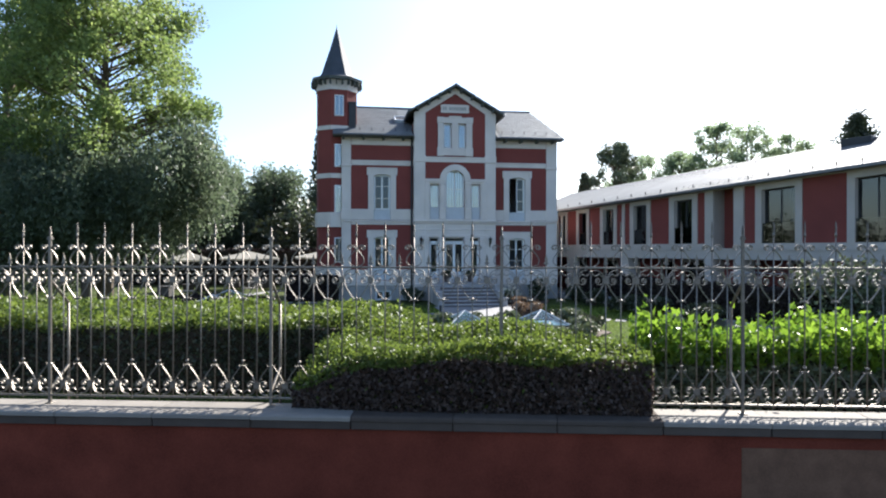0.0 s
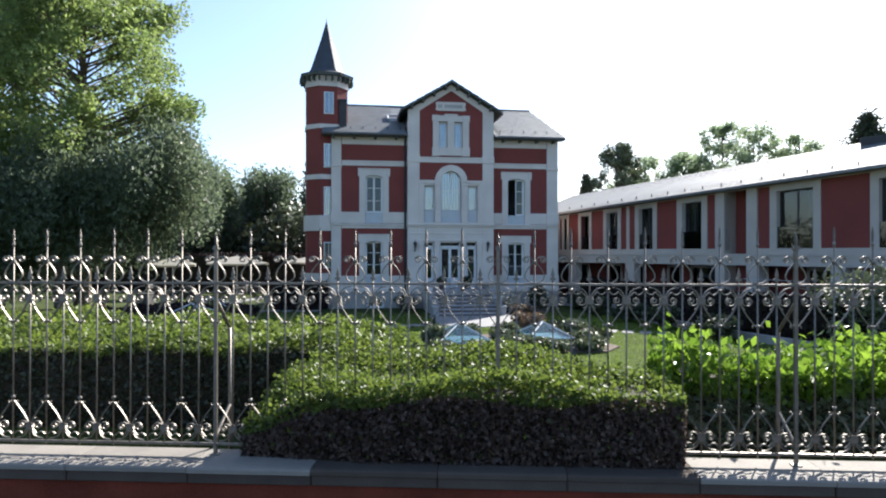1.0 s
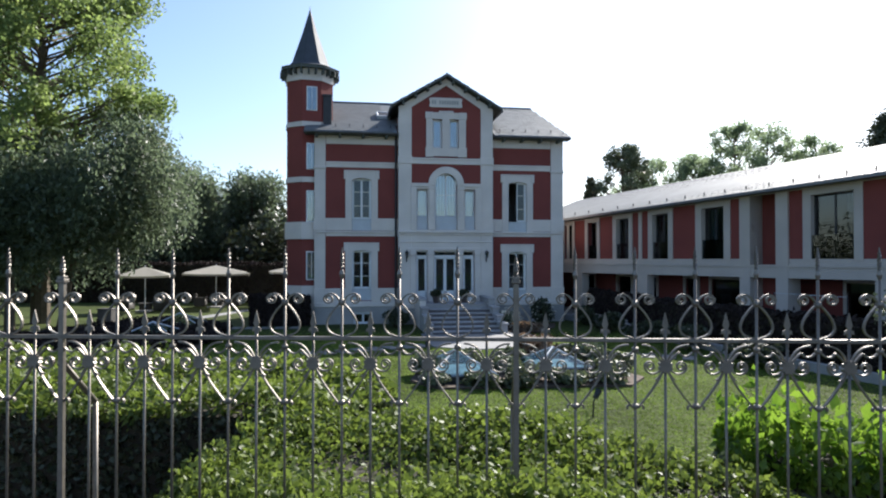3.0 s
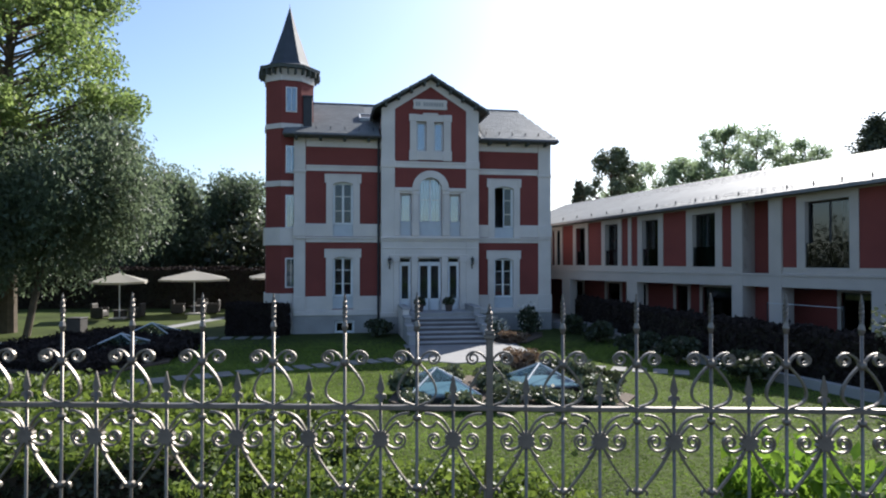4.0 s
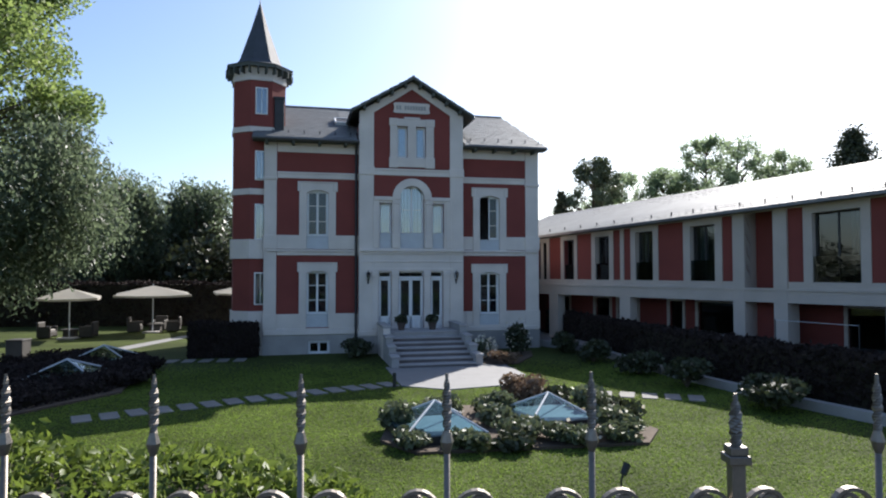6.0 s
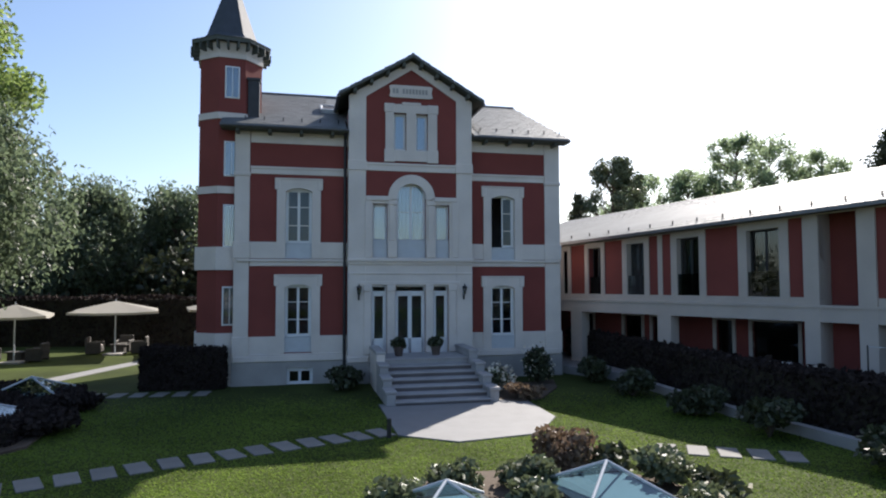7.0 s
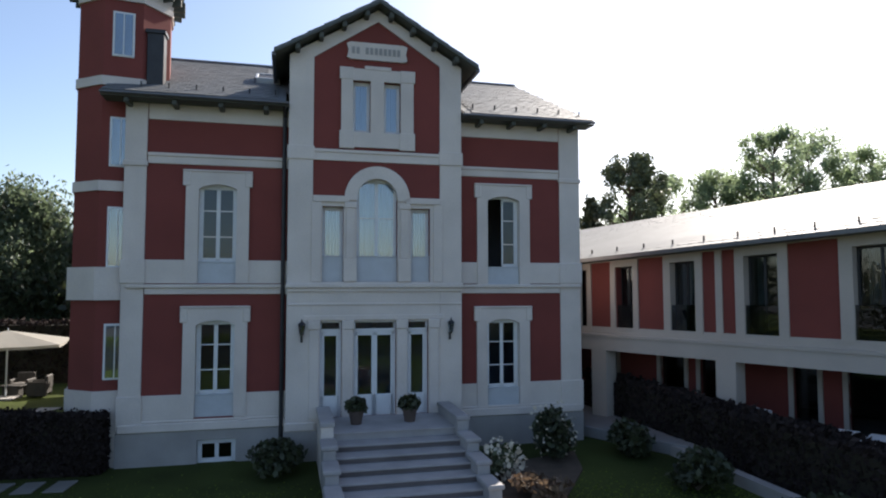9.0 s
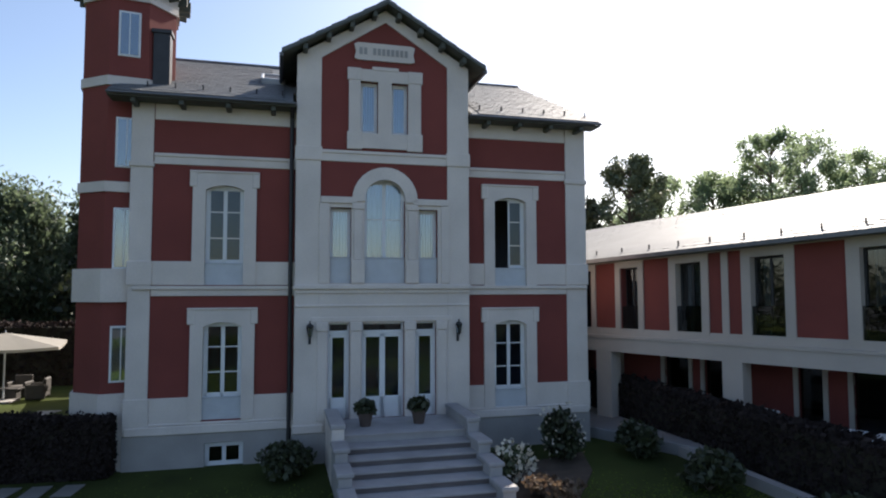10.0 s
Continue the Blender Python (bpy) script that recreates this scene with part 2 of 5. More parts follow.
def leaves(name, centres, size, material, parent, seed, long=1.6, droop=0.0, up=0.0, label="", flat=1.0):
    """One mesh of many leaf blades: a bent pair of faces at each centre, turned at random."""
    rng = np.random.default_rng(seed)
    c = np.asarray(centres, float)
    n = len(c)
    d = rng.normal(size=(n, 3))
    d[:, 2] = d[:, 2] * (1 - droop) * (1 - up) - droop * 2.2 + up * 1.6
    d[:, 2] *= flat
    d /= np.linalg.norm(d, axis=1)[:, None]
    e = np.cross(d, rng.normal(size=(n, 3)) * flat + np.array([0, 0, 1 - flat]) * 1.5)
    e /= np.linalg.norm(e, axis=1)[:, None] + 1e-9
    f = np.cross(d, e)
    s = size * rng.uniform(0.6, 1.35, n)[:, None]
    tip, base = c + d * s * long / 2, c - d * s * long / 2
    mid = c + f * s * 0.12
    v = np.stack([base, mid + e * s * 0.5, tip, mid - e * s * 0.5], 1).reshape(-1, 3)
    me = bpy.data.meshes.new(name)
    q = np.arange(n) * 4
    tri = np.stack([q, q + 1, q + 2, q, q + 2, q + 3], 1).reshape(-1)
    me.vertices.add(n * 4)
    me.vertices.foreach_set("co", v.ravel())
    me.loops.add(n * 6)
    me.loops.foreach_set("vertex_index", tri.astype(np.int32))
    me.polygons.add(n * 2)
    me.polygons.foreach_set("loop_start", np.arange(0, n * 6, 3, dtype=np.int32))
    me.update(calc_edges=True)
    me.materials.append(material)
    ob = new(name, me)
    ob.parent = parent
    if label:
        ob["label"] = label
    return ob


# ---- ground, road, street wall ----
FENCE_SLOPE, FENCE_Y = -0.06, 9.17
FENCE = pose(0.84, FENCE_Y - 0.05, 0, 0, 0, math.degrees(math.atan(FENCE_SLOPE)))


def fence_y(x):
    return FENCE_Y + FENCE_SLOPE * x


bm = bmesh.new()
slab(bm, [(-400, fence_y(-400) + 0.2), (400, fence_y(400) + 0.2), (900, 900), (-900, 900)], -1.5, 0.0)
tagged(obj("ground", bm, LAWN), "mown lawn ground with patchy yellow-green grass", "ground", kind="structure")
bm = bmesh.new()
slab(bm, [(-400, -200), (400, -200), (400, fence_y(400) + 0.1), (-400, fence_y(-400) + 0.1)], -1.6, -1.15)
tagged(obj("road", bm, ASPHALT), "grey asphalt road in front of the wall", "road", kind="structure")

street_wall = thing("wall_street", FENCE, "low weathered red painted wall with grey stone coping", "wall", kind="structure")
part("wall_body", boxes((-22, 2.7, -0.32, 0.2, -1.15, 0.185), (2.7, 22, -0.32, 0.2, -1.15, 0.185)), WALLRED, street_wall)
part("bare_patch", boxes((3.22, 6.5, -0.326, -0.2, -1.15, 0.02), bevel=0.003), PATCH, street_wall, "bare brownish render patch")
bm = bmesh.new()
prism(bm, [(-0.43, 0.315), (0.2, 0.315), (0.2, 0.40), (-0.36, 0.388), (-0.415, 0.378), (-0.43, 0.36)], 0.004, 1.416)
for v in bm.verts:
    v.co = (v.co.y, v.co.x, v.co.z)
bmesh.ops.recalc_face_normals(bm, faces=bm.faces)
slab0 = part("coping_stone", bm, COPING, street_wall)
slab0.matrix_basis = pose(-16.3, 0, 0)
# Dark course: stain and shade of the front edge in one colour.
course0 = part("drip_course", boxes((0.004, 1.416, -0.405, 0.2, 0.19, 0.312), bevel=0.012), STAIN_SHADE, street_wall, "dark stained stone course, partly darkened for shade")
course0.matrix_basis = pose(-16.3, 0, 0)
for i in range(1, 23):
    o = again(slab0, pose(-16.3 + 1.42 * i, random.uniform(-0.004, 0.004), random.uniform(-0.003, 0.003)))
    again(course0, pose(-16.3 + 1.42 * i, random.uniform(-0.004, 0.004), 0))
    if 10 <= i <= 12:  # the overhanging hedge's shadow put into the slab colour
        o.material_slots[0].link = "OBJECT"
        o.material_slots[0].material = STAIN_SHADE


# ---- wrought-iron fence ----
BAY, RAIL, LOW = 0.42, 2.435, 0.52


def spiral(cx, cz, r0, r1, a0, turns, n=22):
    return [(cx + (r0 + (r1 - r0) * i / n) * math.cos(a0 + 2 * math.pi * turns * i / n), cz + (r0 + (r1 - r0) * i / n) * math.sin(a0 + 2 * math.pi * turns * i / n)) for i in range(n + 1)]


def mirrored(pts):
    return [(-x, z) for x, z in pts]


def bezier(a, b, c, d, n=10):
    return [tuple((1 - t) ** 3 * a[k] + 3 * (1 - t) ** 2 * t * b[k] + 3 * (1 - t) * t * t * c[k] + t ** 3 * d[k] for k in (0, 1)) for t in [i / n for i in range(n + 1)]]


def twisted(bm, z0, z1, r, turns=1.5, n=20):
    rings = []
    for i in range(n + 1):
        f = i / n
        w = r * (0.75 + 0.35 * math.sin(math.pi * min(1, f * 1.15))) * (1 - 0.55 * max(0, f - 0.72) / 0.28)
        rings.append([bm.verts.new((w * math.cos(k * math.pi / 2 + 2 * math.pi * turns * f), w * math.sin(k * math.pi / 2 + 2 * math.pi * turns * f), z0 + (z1 - z0) * f)) for k in range(4)])
    for a, b in zip(rings, rings[1:]):
        for k in range(4):
            bm.faces.new((a[k], a[(k + 1) % 4], b[(k + 1) % 4], b[k]))
    bm.faces.new(rings[-1])
    return bm


def smooth(ob):
    """Smooth shading on the long round sides alone."""
    for p in ob.data.polygons:
        p.use_smooth = abs(p.normal.z) < 0.01 and len(p.vertices) == 4
    return ob


fence = thing("iron_fence", FENCE, "ornate grey wrought-iron fence with scrolls and twisted finials on the wall", "fence")
tagged(fence, kind="structure")
span = 18 * BAY
part("top_rail", boxes((-span, span, -0.022, 0.022, RAIL - 0.013, RAIL + 0.013), bevel=0.003), IRON, fence)
part("bottom_rail", boxes((-span, span, -0.022, 0.022, LOW - 0.013, LOW + 0.013), bevel=0.003), IRON, fence)

bm = tube(bmesh.new(), (0, 0, LOW - 0.04), (0, 0, RAIL + 0.47), 0.0095, 0.0095, 10)
lathe(bm, [(0.011, RAIL + 0.235), (0.026, RAIL + 0.245), (0.026, RAIL + 0.275), (0.011, RAIL + 0.285)], 8)
lathe(bm, [(0.0095, RAIL + 0.43), (0.016, RAIL + 0.45), (0.020, RAIL + 0.465), (0.011, RAIL + 0.495)], 8)
twisted(bm, RAIL + 0.485, RAIL + 0.66, 0.0135)
for z in (RAIL - 0.065, RAIL - 0.465, LOW + 0.53):
    lathe(bm, [(0.011, z - 0.02), (0.024, z - 0.012), (0.024, z + 0.012), (0.011, z + 0.02)], 8)
tall = smooth(part("tall_rod", bm, IRON, fence))
half = [(x, RAIL + z) for x, z in ((-0.012, 0.15), (-0.022, 0.108), (-0.011, 0.082), (-0.03, 0.072), (-0.034, 0.045), (-0.018, 0.056), (-0.012, 0.03))]
bm = tube(bmesh.new(), (0, 0, LOW - 0.01), (0, 0, RAIL + 0.075), 0.0095, 0.0095, 10)
prism(bm, [(0, RAIL + 0.20)] + half + [(-x, z) for x, z in reversed(half)], -0.007, 0.007)
short = smooth(part("spear_rod", bm, IRON, fence))

crest = [(0.012, RAIL + 0.012)] + bezier((0.03, RAIL + 0.018), (0.175, RAIL + 0.055), (0.10, RAIL + 0.17), (0.013, RAIL + 0.255))
curl = bezier((0.013, RAIL + 0.262), (0.035, RAIL + 0.33), (0.105, RAIL + 0.345), (0.132, RAIL + 0.295), 8)
curl += spiral(0.096, RAIL + 0.287, 0.037, 0.012, 0.25, -1.35)[1:]
bm = bmesh.new()
for path in (crest, curl, mirrored(crest), mirrored(curl)):
    sweep(bm, path, 0.0055, 0.011)
crest_ob = part("crest_scroll", bm, IRON, fence)


def ornament(sign, z0):
    """The panel of scrolls round a rosette; sign 1 hangs from the top rail, -1 stands on the bottom one."""
    bm = bmesh.new()
    paths = [bezier((0.0, -0.17), (0.03, -0.10), (0.05, -0.02), (0.165, -0.02)),
             bezier((0.0, -0.17), (0.05, -0.12), (0.085, -0.06), (0.10, -0.075), 6) + bezier((0.10, -0.075), (0.11, -0.10), (0.15, -0.12), (0.19, -0.07), 6),
             bezier((0.02, -0.18), (0.05, -0.235), (0.135, -0.245), (0.145, -0.175), 8) + spiral(0.108, -0.172, 0.037, 0.012, 0.0, 1.3)[1:],
             bezier((0.0, -0.17), (0.035, -0.24), (0.05, -0.26), (0.07, -0.265), 6),
             bezier((0.005, -0.17), (0.05, -0.30), (0.12, -0.37), (0.19, -0.465), 10),
             bezier((0.2, -0.465), (0.17, -0.43), (0.145, -0.45), (0.155, -0.475), 6)]
    for path in paths:
        for q in (path, mirrored(path)):
            sweep(bm, [(x, z0 + sign * z) for x, z in q], 0.0055, 0.011)
    star = []
    for i in range(24):
        a, r = 2 * math.pi * i / 24, 0.05 if i % 3 else 0.038
        star.append((r * math.cos(a), z0 - sign * 0.17 + r * math.sin(a)))
    prism(bm, star, -0.02, 0.02)
    bmesh.ops.recalc_face_normals(bm, faces=bm.faces)
    return bm


upper = part("upper_scroll_panel", ornament(1, RAIL - 0.012), IRON, fence)
lower = part("lower_scroll_panel", ornament(-1, LOW + 0.012), IRON, fence)
for i in range(-17, 18):
    if i:
        again(crest_ob, pose(i * BAY, 0, 0))
        again(upper, pose((i - 0.5) * BAY, 0, 0))
        again(lower, pose((i - 0.5) * BAY, 0, 0))
        again(short, pose((i - 0.5) * BAY, 0, 0))
        if i % 8:
            again(tall, pose(i * BAY, random.uniform(-0.003, 0.003), random.uniform(-0.006, 0.006)))
tall.matrix_basis = pose(17.98 * BAY, 0, 0)
for o in (upper, lower, short):
    o.matrix_basis = pose(-0.5 * BAY, 0, 0)
bm = boxes((-0.02, 0.02, -0.02, 0.02, 0.39, RAIL + 0.40), (-0.032, 0.032, -0.032, 0.032, RAIL + 0.40, RAIL + 0.425), (-0.026, 0.026, -0.026, 0.026, RAIL + 0.425, RAIL + 0.45), (-0.05, 0.05, -0.05, 0.05, 0.39, 0.41), bevel=0.003)
twisted(bm, RAIL + 0.44, RAIL + 0.60, 0.018)
post = part("post", bm, IRON, fence)
bm = bmesh.new()
for a, b in (((0, 0.03, 2.22), (0, 0.42, 1.86)), ((0, 0.42, 1.86), (0, 0.44, 0.0)), ((0, 0.02, 0.62), (0, 0.44, 0.9))):
    tube(bm, a, b, 0.021, 0.021, 10)
stay = smooth(part("stay_bar", bm, IRON, fence))
for i in (-16, -8, 8, 16):
    again(post, pose(i * BAY, 0, 0))
    again(stay, pose(i * BAY, 0, 0))


# ---- villa ----
VILLA = pose(0, 34, 0, 0, 0, 8)
villa = thing("villa", VILLA, "red and white stuccoed three-storey villa with slate roof and central gable", "house")
XL, XR, PL, PR, PO = -5.33, 6.26, -1.57, 2.75, -0.4
DEEP = 8.1
EAVE, RIDGE, RV = 8.62, 11.03, 4.1
fronts = [  # left, right, bottom, top of the glazed openings in the front wall
    (-3.68, -2.80, 4.24, 6.64), (-3.68, -2.80, 1.07, 3.36),
    (3.60, 4.50, 4.16, 6.58), (3.58, 4.48, 0.96, 3.30),
]
base_window = (-3.6, -2.73, -0.02, 0.55)
bm = bmesh.new()
walling(bm, XL, XR, 0.75, EAVE, [(a - 0.02, b + 0.02, c, d + 0.05) for a, b, c, d in fronts] + [(PL + 0.3, PR - 0.3, 0.75, EAVE)], 0.0, 0.4)
part("wall", bm, RED, villa, "dark red stucco")
for r in ((XL, XL + 0.4, 0.4, DEEP - 0.4, 0.75, EAVE), (XL, XR, DEEP - 0.4, DEEP, 0.75, EAVE)):
    part("wall", boxes(r), RED, villa, "dark red stucco")
# Out of view; off-white chosen to throw sunlight onto the wing.
part("flank_wall", boxes((XR - 0.4, XR, 0.4, DEEP - 0.4, 0.75, EAVE)), WHITE, villa, "unseen flank, off-white to bounce light")
gable = prism(bmesh.new(), [(0, EAVE), (RV, RIDGE - 0.25), (DEEP, EAVE)], XL, XL + 0.4)
for v in gable.verts:
    v.co = (v.co.y, v.co.x, v.co.z)
part("gable_wall", gable, RED, villa)
bm = bmesh.new()
walling(bm, XL - 0.05, PL, -0.1, 0.78, [base_window], -0.05, 0.4)
part("plinth", bm, STONE, villa, "grey rendered plinth")
for r in ((PR, XR + 0.05, -0.05, 0.4, -0.1, 0.78), (PL - 0.06, PR + 0.06, PO - 0.06, 0.4, -0.1, 0.72), (XL - 0.05, XL + 0.4, 0.4, DEEP, -0.1, 0.78), (XR - 0.4, XR + 0.05, 0.4, DEEP, -0.1, 0.78)):
    part("plinth", boxes(r, bevel=0.01), STONE, villa, "grey rendered plinth")
# pavilion wall, with its openings
pav_holes = [(-0.80, -0.27, 0.98, 3.32), (0.02, 1.08, 0.98, 3.32), (1.36, 1.90, 0.98, 3.32),
             (-0.76, -0.25, 4.28, 6.14), (0.08, 1.10, 4.28, 6.86), (1.45, 1.94, 4.28, 6.14),
             (-0.04, 0.40, 8.02, 9.34), (0.74, 1.17, 8.02, 9.34)]
bm = bmesh.new()
walling(bm, PL, PR, 0.72, 9.42, pav_holes, PO, 0.0)
prism(bm, [(PL, 9.42), (PR, 9.42), (PR, 9.78), ((PL + PR) / 2, 11.12), (PL, 9.78)], PO, 0.0)
box(bm, PL, PL + 0.3, 0.0, 3.2, 4.0, 9.42)
box(bm, PR - 0.3, PR, 0.0, 3.2, 4.0, 9.42)
part("pavilion_wall", bm, RED, villa)
part("partition", boxes((XL + 0.4, XR - 0.4, 3.6, 3.7, 0.75, EAVE), (XL + 0.4, XR - 0.4, 0.4, 3.6, 3.86, 4.06), (XL + 0.4, XR - 0.4, 0.4, 3.6, 0.7, 0.9), (XL + 0.4, XR - 0.4, 0.02, 3.6, 7.3, 7.45)), ROOM, villa)


def white(name, bm):
    return part(name, bm, WHITE, villa, "off-white render")


P = -0.035
for x0, x1 in ((XL - 0.02, -4.86), (5.68, XR + 0.02)):
    white("pilaster", boxes((x0, x1, P, 0.01, 0.78, EAVE), (x0 - 0.03, x1 + 0.03, P - 0.04, 0.01, 0.84, 1.62), (x0 - 0.03, x1 + 0.03, P - 0.04, 0.01, 4.24, 4.8), (x0 - 0.03, x1 + 0.03, P - 0.04, 0.01, 7.02, 7.14), bevel=0.012))
for x0, x1 in ((PL - 0.02, -1.0), (2.2, PR + 0.02)):
    white("pavilion_pilaster", boxes((x0, x1, PO + P, PO + 0.01, 0.72, 9.7), (x0 - 0.03, x1 + 0.03, PO + P - 0.035, PO + 0.01, 7.28, 7.62), bevel=0.01))
    for u in (x0, x1 - 0.03):
        white("pilaster_return", boxes((u, u + 0.03, PO + 0.012, 0.0, 0.72, 9.4), bevel=0.005))
for x0, x1, tops in ((-4.84, PL, fronts[:2]), (PR, 5.66, fronts[2:])):
    a, b = tops[0][0] - 0.31, tops[0][1] + 0.36
    white("frieze", boxes((x0, x1, P, 0.01, 8.16, EAVE), bevel=0.01))
    white("upper_band", boxes((x0, x1, P, 0.01, 7.10, 7.36), (x0, x1, P - 0.03, 0.01, 7.28, 7.36), bevel=0.01))
    white("string_course", boxes((x0 - 0.4, x1 + 0.6, P - 0.07, 0.01, 4.13, 4.22), (x0, x1, P - 0.02, 0.01, 3.98, 4.13), bevel=0.012))
    for k, z0, z1 in ((0, 4.24, 4.8), (1, 1.0, 1.62)):
        f = tops[k]
        white("apron", boxes((x0, f[0] - 0.02, P, 0.01, z0, z1), bevel=0.01))
        white("apron", boxes((f[1] + 0.02, x1, P, 0.01, z0, z1), bevel=0.01))
    white("plinth_moulding", boxes((x0 - 0.5, x1 + 0.6, -0.10, 0.01, 0.78, 0.98), (x0 - 0.5, x1 + 0.6, -0.07, 0.01, 0.98, 1.04), bevel=0.02))
white("pavilion_string_course", boxes((PL - 0.05, PR + 0.05, PO - 0.14, PO + 0.01, 4.13, 4.24), (PL - 0.02, PR + 0.02, PO - 0.08, PO + 0.01, 4.03, 4.13), (PL - 0.02, PR + 0.02, PO - 0.06, PO + 0.01, 3.70, 3.76), bevel=0.015))
for u0, u1 in ((PL - 0.05, -0.9), (2.15, PR + 0.05)):
    white("pavilion_plinth_moulding", boxes((u0, u1, PO - 0.10, PO + 0.01, 0.72, 0.92), bevel=0.02))
white("pavilion_upper_band", boxes((-1.0, 2.2, PO + P, PO + 0.01, 7.28, 7.56), (-1.0, 2.2, PO + P - 0.03, PO + 0.01, 7.48, 7.56), bevel=0.01))
bm = bmesh.new()
walling(bm, -1.0, 2.2, 0.72, 6.3, [(a, b, c, min(d, 6.3)) for a, b, c, d in pav_holes[:6]], PO + P + 0.004, PO + 0.01)
white("pavilion_white_facing", bm)
for u0, u1 in ((-1.0, -0.12), (1.30, 2.2)):
    white("impost_band", boxes((u0, u1, PO + P - 0.05, PO + 0.01, 6.24, 6.40), bevel=0.012))
for x in (-0.085, 1.275):
    white("arch_column", boxes((x - 0.165, x + 0.165, PO + P - 0.06, PO + 0.01, 4.28, 4.85), (x - 0.11, x + 0.11, PO + P - 0.04, PO + 0.01, 4.85, 6.1), (x - 0.15, x + 0.15, PO + P - 0.06, PO + 0.01, 6.1, 6.24), bevel=0.015))
for x in (-0.95, 2.1):
    white("arch_pilaster", boxes((x - 0.08, x + 0.16, PO + P - 0.03, PO + 0.01, 4.28, 6.24), bevel=0.012))
for x in (-0.125, 1.22):
    white("door_pier", boxes((x - 0.13, x + 0.13, PO + P - 0.05, PO + 0.01, 0.98, 3.12), (x - 0.15, x + 0.15, PO + P - 0.075, PO + 0.01, 3.12, 3.34), bevel=0.015))
for x in (-0.94, 2.04):
    white("door_pier", boxes((x - 0.12, x + 0.12, PO + P - 0.03, PO + 0.01, 0.98, 3.12), (x - 0.15, x + 0.15, PO + P - 0.055, PO + 0.01, 3.12, 3.34), bevel=0.015))
white("door_lintel", boxes((-1.2, 2.3, PO + P - 0.02, PO + 0.01, 3.34, 3.46), bevel=0.012))
# raking border of the gable
mid = (PL + PR) / 2
bm = bmesh.new()
ring(bm, [(-1.0, 9.4), (-1.0, 9.86), (mid, 10.9), (2.2, 9.86), (2.2, 9.4)], [(PL - 0.02, 9.4), (PL - 0.02, 9.87), (mid, 11.20), (PR + 0.02, 9.87), (PR + 0.02, 9.4)], PO + P - 0.004, PO + 0.01)
white("raking_border", bm)
# round arch over the middle window
bm = bmesh.new()
arc_in = [(0.59 + 0.51 * math.cos(math.pi - math.pi * i / 16), 6.35 + 0.51 * math.sin(math.pi * i / 16)) for i in range(17)]
arc_out = [(0.59 + 0.82 * math.cos(math.pi - math.pi * i / 16), 6.35 + 0.82 * math.sin(math.pi * i / 16)) for i in range(17)]
ring(bm, [(0.08, 6.3)] + arc_in + [(1.1, 6.3)], [(-0.23, 6.3)] + arc_out + [(1.41, 6.3)], PO + P - 0.05, PO + 0.01)
ring(bm, [(0.08, 6.35)] + arc_in + [(1.1, 6.35)], [(0.06, 6.88)] + [(x, 6.9) for x, z in arc_in] + [(1.12, 6.88)], PO + 0.0, PO + 0.2)
white("arch_moulding", bm)
# surround of the paired attic windows
bm = bmesh.new()
walling(bm, -0.33, 1.50, 7.64, 9.64, pav_holes[6:], PO + P - 0.03, PO + 0.01)
for r in ((-0.37, 0.0, 7.6, 8.05), (1.14, 1.54, 7.6, 8.05), (-0.37, -0.02, 9.35, 9.66), (1.16, 1.54, 9.35, 9.66), (0.25, 0.92, 9.62, 9.72)):
    box(bm, r[0], r[1], PO + P - 0.045, PO + 0.01, r[2], r[3], bevel=0.012)
white("attic_surround", bm)
# name plaque: unreadable raised bars on a shaped panel
plaque = white("plaque", prism(bmesh.new(), [(-0.2, 9.92), (-0.1, 9.88), (1.24, 9.88), (1.34, 9.92), (1.30, 10.1), (1.34, 10.28), (1.24, 10.32), (-0.1, 10.32), (-0.2, 10.28), (-0.16, 10.1)], PO + P - 0.03, PO + 0.01))
for i in range(11):
    if i != 2:
        part("lettering_bar", boxes((-0.08 + i * 0.115, i * 0.115, PO + P - 0.04, PO + P - 0.028, 10.02, 10.19)), STONE, plaque, "grey worn lettering")


def surround(f, ears=0.07):
    x0, x1, z0, z1 = f
    i = arch_path(x0, x1, z0, z1, 0.12)
    w, t = 0.29, z1 + 0.29
    n = len(i)
    o = [(x0 - w, z0)] + [(x0 - w + (x1 - x0 + 2 * w) * k / (n - 3), t) for k in range(n - 2)] + [(x1 + w, z0)]
    bm = bmesh.new()
    ring(bm, i, o, P - 0.03, 0.2)
    box(bm, x0 - w - ears, x0 - w + 0.1, P - 0.045, 0.01, t - 0.34, t + 0.02, bevel=0.012)
    box(bm, x1 + w - 0.1, x1 + w + ears, P - 0.045, 0.01, t - 0.34, t + 0.02, bevel=0.012)
    box(bm, x0 - w - ears, x1 + w + ears, P - 0.06, 0.01, t + 0.0, t + 0.05, bevel=0.012)
    return white("window_surround", bm)


